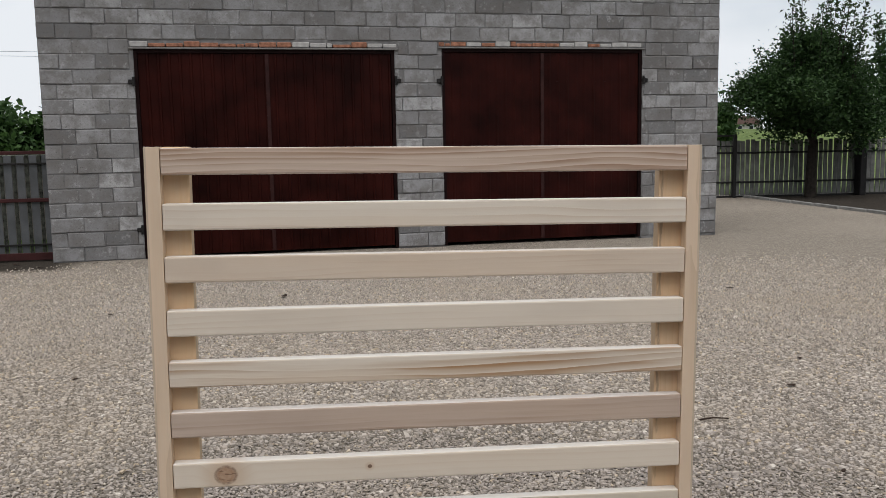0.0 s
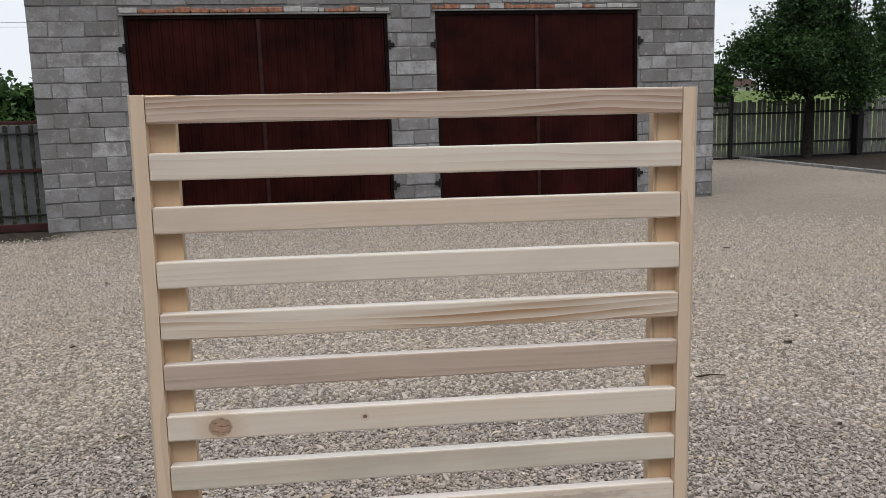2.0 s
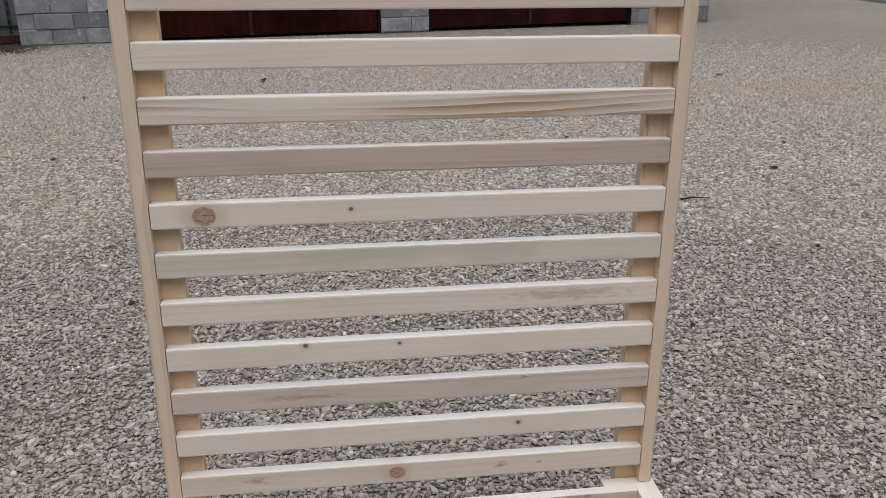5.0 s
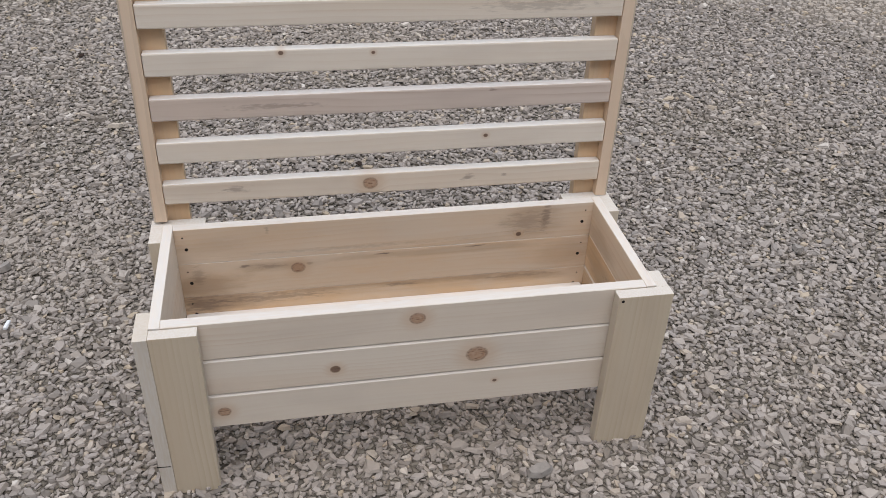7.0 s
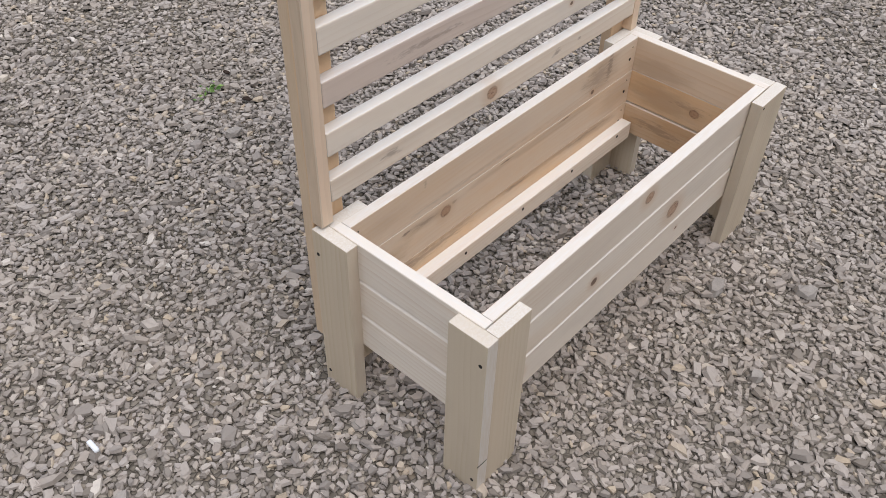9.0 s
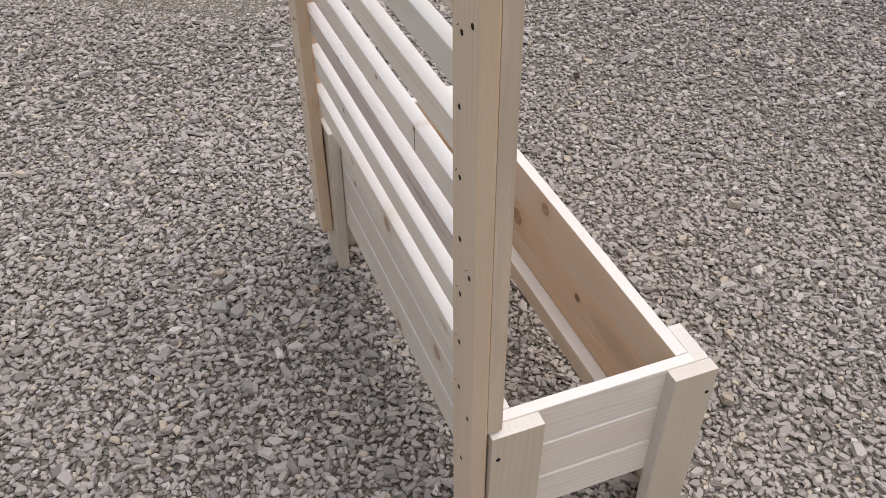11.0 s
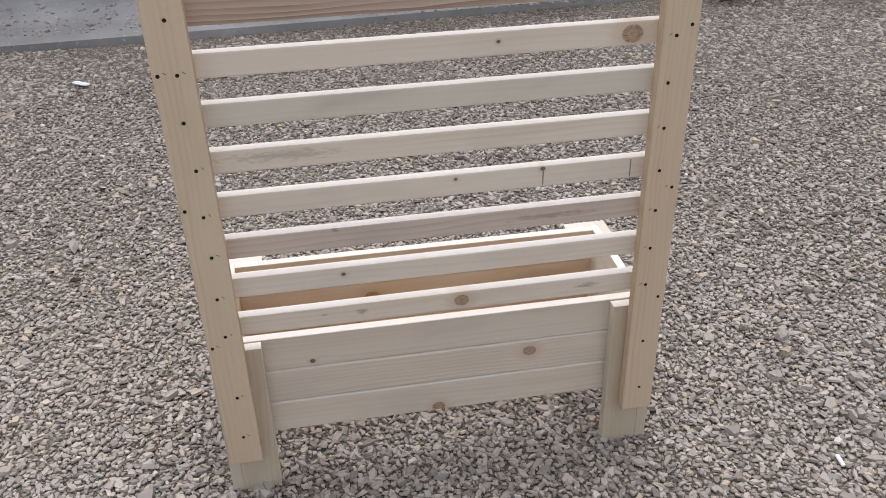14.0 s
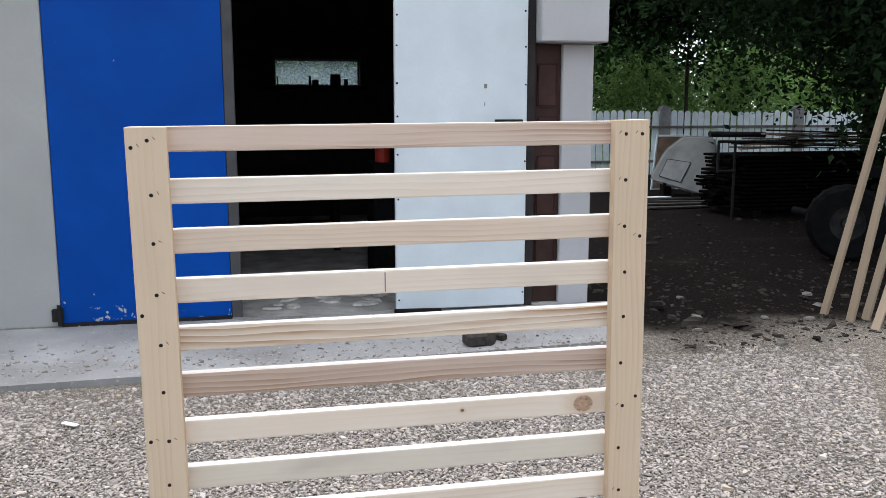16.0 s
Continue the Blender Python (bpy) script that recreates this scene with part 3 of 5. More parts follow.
def build_gravel():
    rng = np.random.default_rng(4)

    def grid(x0, x1, y0, y1, step):
        gx, gy = np.meshgrid(np.arange(x0, x1, step), np.arange(y0, y1, step))
        xy = np.stack([gx.ravel(), gy.ravel()], 1)
        return xy + rng.uniform(-0.6, 0.6, xy.shape) * step

    zones, sizes = [], []
    # step, inner and outer radius (each fading over 0.4 m)
    for step, r0, r1 in ((0.0132, 0.0, 1.75), (0.0156, 1.75, 3.3)):
        q = grid(-r1 - 0.5, r1 + 0.5, -min(r1 + 0.5, 4.7), r1 + 0.5, step)
        d = np.hypot(q[:, 0], q[:, 1])
        keep = (rng.random(len(q)) < np.clip((d - r0 + 0.3) / 0.4, 0, 1)) | (r0 == 0)
        keep &= rng.random(len(q)) < np.clip((r1 - d) / 0.4, 0, 1)
        if r1 > 2:
            keep &= np.abs(q[:, 0] - 0.1 * q[:, 1]) < 1.9 + 0.56 * np.abs(q[:, 1])
        keep &= ~((q[:, 1] < -3.62) & (q[:, 0] > -2.7))
        keep &= ~((q[:, 1] + 3.75 < 0.5 * rng.random(len(q)) - 0.1 * np.sin(q[:, 0] * 4)) & (rng.random(len(q)) < 0.985))
        q = q[keep]
        zones.append(q)
        sizes.append(rng.lognormal(np.log(step * 0.98), 0.30, len(q)))
    big = np.stack([rng.uniform(-3, 3, 170), rng.uniform(-3.4, 4.5, 170)], 1)
    zones.append(big)
    sizes.append(rng.uniform(0.024, 0.040, len(big)))
    v, f = stone_soup(np.concatenate([zones[0], zones[2]]), np.clip(np.concatenate([sizes[0], sizes[2]]), 0.006, 0.05), rng, 0.002)
    vb, fb = stone_soup(zones[1], np.clip(sizes[1], 0.006, 0.05), rng, 0.002, 4)
    f = np.concatenate([f, fb + len(v)])
    v = np.concatenate([v, vb])
    # farther off, plain four-sided chips
    far = grid(-7.5, 9.5, -4.7, 11.5, 0.0236)
    d = np.hypot(far[:, 0], far[:, 1])
    keep = (rng.random(len(far)) < np.clip((d - 5.6) / 0.8, 0, 1)) & (rng.random(len(far)) < np.clip((12.0 - d) / 5.0, 0, 1))
    keep &= (np.abs(far[:, 0] - 0.1 * far[:, 1]) < 1.5 + 0.53 * np.abs(far[:, 1])) & ~((far[:, 1] < -3.62) & (far[:, 0] > -2.7))
    keep &= far[:, 1] < 11.15 + 0.115 * (far[:, 0] + 4.4)
    keep &= ~((far[:, 1] + 3.75 < 0.6 * rng.random(len(far)) - 0.15 * np.sin(far[:, 0] * 4)) & (rng.random(len(far)) < 1.1))
    far = far[keep]
    k = len(far)
    ang = rng.uniform(0, 2 * np.pi, (k, 1)) + np.arange(4) * np.pi / 2 + rng.uniform(-0.4, 0.4, (k, 4))
    rad = 0.0124 * rng.lognormal(0, 0.25, (k, 1)) * rng.uniform(0.75, 1.25, (k, 4))
    ring = np.stack([far[:, :1] + rad * np.cos(ang), far[:, 1:] + rad * np.sin(ang), rng.uniform(-0.003, 0.004, (k, 4))], -1)
    tip = np.concatenate([far + rng.uniform(-0.005, 0.005, far.shape), 0.005 + np.minimum(rng.gamma(2.0, 0.0055, (k, 1)), 0.019)], 1)[:, None]
    v2 = np.concatenate([ring, tip], 1).reshape(-1, 3)
    f2 = np.array([[0, 1, 4], [1, 2, 4], [2, 3, 4], [3, 0, 4]])
    f2 = (f2[None] + 5 * np.arange(k)[:, None, None]).reshape(-1, 3)
    # between the two, four-sided chips with flat tops
    mid = grid(-5.5, 6.0, -4.7, 6.6, 0.0216)
    d = np.hypot(mid[:, 0], mid[:, 1])
    keep = (rng.random(len(mid)) < np.clip((d - 3.0) / 0.4, 0, 1)) & (rng.random(len(mid)) < np.clip((6.4 - d) / 0.8, 0, 1))
    keep &= (np.abs(mid[:, 0] - 0.1 * mid[:, 1]) < 1.5 + 0.53 * np.abs(mid[:, 1])) & ~((mid[:, 1] < -3.62) & (mid[:, 0] > -2.7))
    keep &= ~(mid[:, 1] + 3.75 < 0.6 * rng.random(len(mid)) - 0.15 * np.sin(mid[:, 0] * 4))
    mid = mid[keep]
    k = len(mid)
    ang = rng.uniform(0, 2 * np.pi, (k, 1)) + np.arange(4) * np.pi / 2 + rng.uniform(-0.5, 0.5, (k, 4))
    rad = 0.0138 * rng.lognormal(0, 0.28, (k, 1)) * rng.uniform(0.7, 1.3, (k, 4))
    x, y = rad * np.cos(ang), rad * np.sin(ang)
    low = np.stack([mid[:, :1] + x, mid[:, 1:] + y, np.full((k, 4), -0.003)], -1)
    cut = rng.uniform(0.6, 0.9, (k, 1))
    high = np.stack([mid[:, :1] + x * cut, mid[:, 1:] + y * cut, rng.uniform(0.004, 0.011, (k, 1)) + rng.uniform(-0.004, 0.004, (k, 4))], -1)
    v3 = np.concatenate([low, high], 1).reshape(-1, 3)
    f3 = np.array([[4, 5, 6], [4, 6, 7], [0, 1, 5], [0, 5, 4], [1, 2, 6], [1, 6, 5], [2, 3, 7], [2, 7, 6], [3, 0, 4], [3, 4, 7]])
    f3 = (f3[None] + 8 * np.arange(k)[:, None, None]).reshape(-1, 3)
    f2 = np.concatenate([f2, f3 + len(v2)])
    v2 = np.concatenate([v2, v3])
    g2 = soup("far_gravel", v2, f2, m_stones)
    tagged(g2, "fine beige limestone chips farther out on the yard", "gravel", kind="stuff")
    g = soup("gravel", v, f, m_stones)
    tagged(g, "loose angular grey-beige limestone gravel chips on the yard", "gravel", kind="stuff")
    # crumbs and stones on the dark soil beside the workshop
    q = np.stack([rng.uniform(-9.5, -2.5, 11000), rng.uniform(-11.5, -3.7, 11000)], 1)
    q = q[(rng.random(len(q)) < np.clip(1.0 - (-q[:, 1] - 4.0) / 4.5, 0.15, 1))]
    v, f = stone_soup(q, rng.lognormal(np.log(0.019), 0.55, len(q)), rng, -0.003)
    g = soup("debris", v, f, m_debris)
    tagged(g, "scattered stones and crumbs on the dark soil", "debris", kind="stuff")
    # grit swept onto the concrete apron, thickest along its edge
    q = np.stack([rng.uniform(-2.1, 3.6, 1500), -3.78 - np.minimum(rng.gamma(1.0, 0.38, 1500), 1.25)], 1)
    v, f = stone_soup(q, rng.lognormal(np.log(0.011), 0.45, len(q)), rng, 0.046)
    g = soup("apron_grit", v, f, m_stones)
    tagged(g, "gravel grit and crumbs swept onto the concrete apron", "gravel", kind="stuff")


build_gravel()


# ---------------------------------------------------------------- the planter with its trellis
SLAT_TOP, SLAT_PITCH, SLAT_H = 1.6297, 0.0943, 0.047


def build_planter():
    root = empty("trellis_planter", LEAN)
    tagged(root, "new unpainted pine planter box with a tall slatted trellis, on gravel", "planter")
    rng = random.Random(3)
    # trellis slats: material and knots on the face (along x, up)
    slat_mats = {
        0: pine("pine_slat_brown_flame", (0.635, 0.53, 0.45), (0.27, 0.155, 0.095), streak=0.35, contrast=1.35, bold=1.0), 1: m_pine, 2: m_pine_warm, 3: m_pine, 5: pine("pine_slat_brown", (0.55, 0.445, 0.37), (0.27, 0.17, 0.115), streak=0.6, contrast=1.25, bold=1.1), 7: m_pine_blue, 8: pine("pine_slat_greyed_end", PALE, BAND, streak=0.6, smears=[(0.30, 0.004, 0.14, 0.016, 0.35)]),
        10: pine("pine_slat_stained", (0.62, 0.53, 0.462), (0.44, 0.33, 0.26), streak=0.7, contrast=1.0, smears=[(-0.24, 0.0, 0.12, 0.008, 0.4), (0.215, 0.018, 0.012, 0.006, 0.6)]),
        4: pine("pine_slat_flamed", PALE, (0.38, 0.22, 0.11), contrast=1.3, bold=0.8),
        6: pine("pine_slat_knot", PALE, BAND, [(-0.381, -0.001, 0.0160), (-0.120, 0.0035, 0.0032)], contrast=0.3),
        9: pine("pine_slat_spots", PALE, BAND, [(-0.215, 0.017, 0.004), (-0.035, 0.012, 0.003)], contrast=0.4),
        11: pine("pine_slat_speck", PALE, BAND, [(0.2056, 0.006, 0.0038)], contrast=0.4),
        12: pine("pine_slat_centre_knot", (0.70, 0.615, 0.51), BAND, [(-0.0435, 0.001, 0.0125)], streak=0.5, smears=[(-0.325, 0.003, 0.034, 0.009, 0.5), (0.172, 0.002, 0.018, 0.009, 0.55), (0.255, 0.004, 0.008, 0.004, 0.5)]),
    }
    for i in range(13):
        z1 = SLAT_TOP - SLAT_PITCH * i + rng.uniform(-0.0012, 0.0012) + (0.003 if i == 0 else 0)
        tilt = 0.12 + rng.uniform(-0.06, 0.06)
        board("slat", root, (-0.4745, 0.4745), (0.005, 0.0295), (z1 - SLAT_H, z1), "xzy", slat_mats[i], bevel=0.003, skew=tilt)
    # the strips' outer faces are browner than the rest
    brown = {s: pine("pine_strip_brown", (0.72, 0.555, 0.40), (0.50, 0.355, 0.23), streak=0.35, contrast=0.7, edge_mix=0.15, tint_side=-s, face_tint=(0.43, 0.345, 0.255)) for s in (-1, 1)}
    for s in (-1, 1):
        board("post_strip", root, sorted((s * 0.4755, s * 0.502)), (0.005, 0.0295), (0.409, 1.633), "zyx", brown[s], bevel=0.0008)
        b = board("post_board", root, sorted((s * 0.430, s * 0.502)), (0.0297, 0.0555), (0.114, 1.633), "zxy", m_pine_streaked if s > 0 else m_pine_bounce, bevel=0.002)
        holes = [((0.4605 if s > 0 else -0.4555) + rng.uniform(-0.004, 0.004), 0.056, 1.6055 - SLAT_PITCH * i + rng.uniform(-0.003, 0.003)) for i in range(13)]
        holes += [(s * (0.492 if s > 0 else 0.487), 0.056, z) for z in ((1.605, 1.398, 1.057, 0.715, 0.440) if s < 0 else (1.596, 1.285, 1.038, 0.771, 0.445))]
        holes += [(0.461, 0.056, 0.306), (0.4635, 0.056, 0.192)] if s > 0 else [(-0.4635, 0.056, 0.319), (-0.468, 0.056, 0.181)]
        dots(b, holes, nicks=s)
    # legs: an L of two boards at each corner; the box has settled a little forward
    inner_x, outer_x = {-1: -0.396, 1: 0.399}, {-1: -0.508, 1: 0.512}
    tilted = pose(0, 0, 0, 0.7, -0.3, 0)
    before = set(root.children)
    for s in (-1, 1):
        for front in (True, False):
            ya, yb = (-0.371, -0.345) if front else (0.004, 0.0295)
            o = outer_x[s]
            full = front and s > 0
            f = board("leg_board", root, sorted((inner_x[s], o if full else o - s * 0.0264)), (ya, yb), (-0.012, 0.4045 + rng.uniform(-0.001, 0.001)), "zxy", m_pine_leg, bevel=0.0015)
            sy = (-0.3446 if full else -0.372, -0.290) if front else (-0.059, 0.0295)
            g = board("leg_side_board", root, sorted((o - s * 0.0262, o)), sy, (-0.012, 0.4045), "zyx", m_pine_fuzzy if front and s < 0 else m_pine_leg, bevel=0.0015)
            if front and s > 0:
                dots(f, [(0.408, ya, 0.396)], 0.0032)
            if s < 0:
                dots(g, [(o, sy[1] - 0.012 if not front else sy[0] + 0.012, z) for z in (0.03, 0.352)], 0.0038)
            if front and s < 0:
                part("crack", box(-0.0135, 0.0125, -0.0004, 0.0004, -0.0009, 0.0009), m_hole, g, m=g.matrix_basis.inverted() @ pose(-0.4975, -0.3722, 0.082, 0, 4, 0))
    # the box: three tongue-and-groove boards a side
    rows = [(0.147, 0.2297), (0.2303, 0.3187), (0.3193, 0.4075)]
    # inner faces carry stains plus an orange tint for bounced light
    front = [
        pine("pine_front_low", WALL, BAND, [(-0.372, -0.002, 0.010), (0.169, 0.009, 0.0035)], contrast=0.35, tint_side=-1, tint_strength=0.75, washes=[(0.3, 0.02, 0.15, 0.03, 0.4)]),
        pine("pine_front_mid", WALL, BAND, [(0.128, -0.001, 0.017), (-0.1535, -0.0055, 0.008)], contrast=0.4, tint_side=-1, tint_strength=0.75, washes=[(-0.3, 0.0, 0.12, 0.04, 0.4)]),
        pine("pine_front_top", (0.665, 0.59, 0.495), BAND, [(0.0065, 0.014, 0.012)], contrast=0.7, tint_side=-1, tint_strength=0.45),
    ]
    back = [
        pine("pine_back_low", WALL, BAND, [(0.010, -0.032, 0.012)], tint_side=1, washes=[(-0.40, 0.03, 0.16, 0.05, 0.75), (0.05, 0.044, 0.5, 0.018, 0.55), (0.32, 0.03, 0.14, 0.02, 0.5)], smears=[(-0.42, 0.02, 0.07, 0.03, 0.55), (-0.27, 0.025, 0.16, 0.014, 0.4), (0.02, 0.032, 0.05, 0.006, 0.5), (0.30, 0.03, 0.10, 0.006, 0.35)]),
        pine("pine_back_mid", WALL, BAND, [(-0.2093, 0.0145, 0.012)], contrast=0.8, tint_side=1, tint_strength=0.7, washes=[(-0.42, -0.02, 0.14, 0.05, 0.6), (-0.25, 0.024, 0.12, 0.016, 0.4), (0.1, 0.03, 0.3, 0.012, 0.35), (0.40, 0.0, 0.07, 0.05, 0.3)], smears=[(-0.425, 0.01, 0.02, 0.03, 0.35), (-0.325, 0.028, 0.014, 0.005, 0.7), (-0.27, 0.024, 0.05, 0.008, 0.4), (-0.185, 0.024, 0.008, 0.007, 0.45), (0.19, 0.037, 0.03, 0.003, 0.8), (-0.02, 0.035, 0.03, 0.003, 0.9)]),
        pine("pine_back_top", (0.655, 0.58, 0.485), BAND, [(0.292, -0.028, 0.005)], streak=0.5, tint_side=1, tint_strength=0.5, washes=[(0.33, 0.0, 0.10, 0.06, 0.45), (-0.40, 0.0, 0.10, 0.03, 0.25)], smears=[(0.352, 0.012, 0.014, 0.05, 0.5), (0.31, 0.006, 0.07, 0.035, 0.25), (-0.1, -0.03, 0.3, 0.006, 0.2), (-0.27, 0.03, 0.006, 0.012, 0.35)]),
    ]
    inner = pine("pine_inner_side", (0.71, 0.60, 0.46), BAND, [(-0.03, 0.0, 0.010)], contrast=0.9, tint_side=-1, washes=[(0.06, 0.0, 0.14, 0.05, 0.55)], smears=[(-0.02, 0.01, 0.05, 0.012, 0.35)])
    inner_low = pine("pine_inner_low", (0.70, 0.59, 0.45), BAND, contrast=0.9, tint_side=-1, face_tint=(0.52, 0.33, 0.18), smears=[(0.05, 0.0, 0.08, 0.02, 0.4)])
    inner_top = pine("pine_inner_top", (0.72, 0.62, 0.50), BAND, contrast=0.9, tint_side=-1, tint_strength=0.45, washes=[(0.08, -0.02, 0.12, 0.04, 0.4)])
    xl, xr = -0.4615, 0.4645
    for k, (z0, z1) in enumerate(rows):
        a = groove_board("front_wall_board", root, (xl, xr), (-0.3435, -0.3195), (z0, z1), "xzy", front[k], 1, k)
        b = groove_board("back_wall_board", root, (xl, xr), (-0.0205, 0.0025), (z0, z1), "xzy", back[k], -1, k)
        for s, x in ((-1, xl), (1, xr)):
            groove_board("side_wall_board", root, sorted((x + s * 0.0005, x + s * 0.0212)), (-0.3435, 0.0025), (z0, z1), "yzx", (inner_low, inner, inner_top)[k] if s > 0 else m_pine, -1, k, (1, 0) if s > 0 else (1, 1))
            zc = (z0 + z1) / 2
            dots(b, [(x - s * 0.022, -0.0205, zc - 0.006)], 0.0040)
            dots(b, [(x - s * 0.017, -0.0205, zc + 0.024)], 0.0018)
            dots(a, [(x - s * 0.020, -0.3195, zc)], 0.0032)
    # grooves are backed by the hidden tongues
    for z in (0.230, 0.319):
        for ya, yb in ((-0.336, -0.327), (-0.0135, -0.0045)):
            board("tongue", root, (xl, xr), (ya, yb), (z - 0.004, z + 0.004), "xzy", m_pine_leg, bevel=0.0)
        for s, x in ((-1, xl), (1, xr)):
            board("tongue", root, sorted((x + s * 0.006, x + s * 0.015)), (-0.336, -0.003), (z - 0.004, z + 0.004), "yzx", m_pine_leg, bevel=0.0)
    for ya, yb in ((-0.319, -0.291), (-0.0495, -0.021)):
        led = board("ledger_batten", root, (-0.4605, 0.458), (ya, yb), (0.139, 0.1845), "xzy", m_pine, bevel=0.0025)
        if ya > -0.1:
            dots(led, [(x, ya, z) for x, z in ((-0.360, 0.168), (-0.173, 0.1685), (0.021, 0.1705), (0.207, 0.172), (0.396, 0.173))], 0.0038)
    for o in set(root.children) - before:
        o.matrix_basis = tilted @ o.matrix_basis
    # pencil lines left on the back of two slats
    slats = [o for o in root.children if o.name.startswith("slat")]
    for o, xs in ((slats[3], (0.034,)), (slats[9], (-0.216, -0.402))):
        for x in xs:
            part("pencil_line", box(x - 0.0011, x + 0.0011, -0.0195, 0.0195, -0.0004, 0.0004), m_steel_rail, o, m=Matrix.Translation((0, 0, -0.01235)))


build_planter()


# ---------------------------------------------------------------- the block garage
COURSE, BLOCK = 0.2185, 0.49


def block_bm(w, h, d, rng):
    """A cinder block with a chamfered, slightly uneven face towards -y."""
    c = rng.uniform(0.006, 0.012)
    back = [(0, d, 0), (w, d, 0), (w, d, h), (0, d, h)]
    mid = [(0, c, 0), (w, c, 0), (w, c, h), (0, c, h)]
    front = [(c, 0, c), (w - c, 0, c), (w - c, 0, h - c), (c, 0, h - c)]
    bm = bmesh.new()
    vs = [bm.verts.new(p) for p in back]
    vs += [bm.verts.new((x + rng.uniform(-0.008, 0.008), y, z + rng.uniform(-0.008, 0.008))) for x, y, z in mid]
    vs += [bm.verts.new((x + rng.uniform(-0.004, 0.004), y + rng.uniform(-0.003, 0.003), z + rng.uniform(-0.004, 0.004))) for x, y, z in front]
    for k in range(4):
        j = (k + 1) % 4
        bm.faces.new((vs[k], vs[j], vs[4 + j], vs[4 + k]))
        bm.faces.new((vs[4 + k], vs[4 + j], vs[8 + j], vs[8 + k]))
    bm.faces.new(vs[8:12])
    bmesh.ops.recalc_face_normals(bm, faces=bm.faces)
    return bm


RIVET = bpy.data.meshes.new("rivet")
rivet_bm = bmesh.new()
bmesh.ops.create_icosphere(rivet_bm, subdivisions=1, radius=0.007)
rivet_bm.to_mesh(RIVET)
rivet_bm.free()
RIVET.materials.append(m_maroon)


def garage_door(root, x0, x1, mid, top, rib):
    """A pair of maroon sheet-metal leaves in an iron frame, with strap hinges."""
    door = part("garage_door", add_box(add_box(box(x0, x0 + 0.05, 0.02, 0.10, 0, top), x1 - 0.05, x1, 0.02, 0.10, 0, top), x0 + 0.05, x1 - 0.05, 0.02, 0.10, top - 0.05, top), m_door_frame, root,
                "closed double garage door of maroon painted ribbed sheet")
    for a, b in ((x0 + 0.055, mid - 0.004), (mid + 0.004, x1 - 0.055)):
        bm = bmesh.new()
        n = max(3, int((b - a) / 0.145))
        prof = []
        w = (b - a) / n
        for k in range(n):
            xk = a + k * w
            prof += [(xk, 0.055), (xk + w * 0.70, 0.055), (xk + w * 0.76, 0.055 - rib), (xk + w * 0.94, 0.055 - rib)]
        prof.append((b, 0.055))
        lo = [bm.verts.new((x, y, 0.035)) for x, y in prof]
        hi = [bm.verts.new((x, y, top - 0.055)) for x, y in prof]
        for k in range(len(prof) - 1):
            bm.faces.new((lo[k], lo[k + 1], hi[k + 1], hi[k]))
        r = bmesh.ops.extrude_face_region(bm, geom=bm.faces[:])
        bmesh.ops.translate(bm, vec=(0, 0.02, 0), verts=[v for v in r["geom"] if isinstance(v, bmesh.types.BMVert)])
        bmesh.ops.recalc_face_normals(bm, faces=bm.faces)
        leaf = part("door_leaf", bm, m_maroon, door)
        for k in range(int((b - a) / 0.17)):
            place(new("rivet", RIVET), leaf, Matrix.Translation((a + 0.09 + k * 0.17, 0.052 - rib * 0.2, 2.64)))
    part("cover_strip", box(mid - 0.028, mid + 0.028, 0.022, 0.034, 0.04, top - 0.06, 0.003), plain("worn_maroon_strip", (0.034, 0.013, 0.012), 0.5, vary=0.5), door)
    for x, s in ((x0, -1), (x1, 1)):
        for z in (0.45, 2.66):
            bm = box(min(x, x + s * 0.09), max(x, x + s * 0.09), -0.035, 0.02, z - 0.03, z + 0.03, 0.008)
            add_cyl(bm, (x + s * 0.01, -0.03, z - 0.07), (x + s * 0.01, -0.03, z + 0.07), 0.022)
            part("hinge", bm, m_black, door)


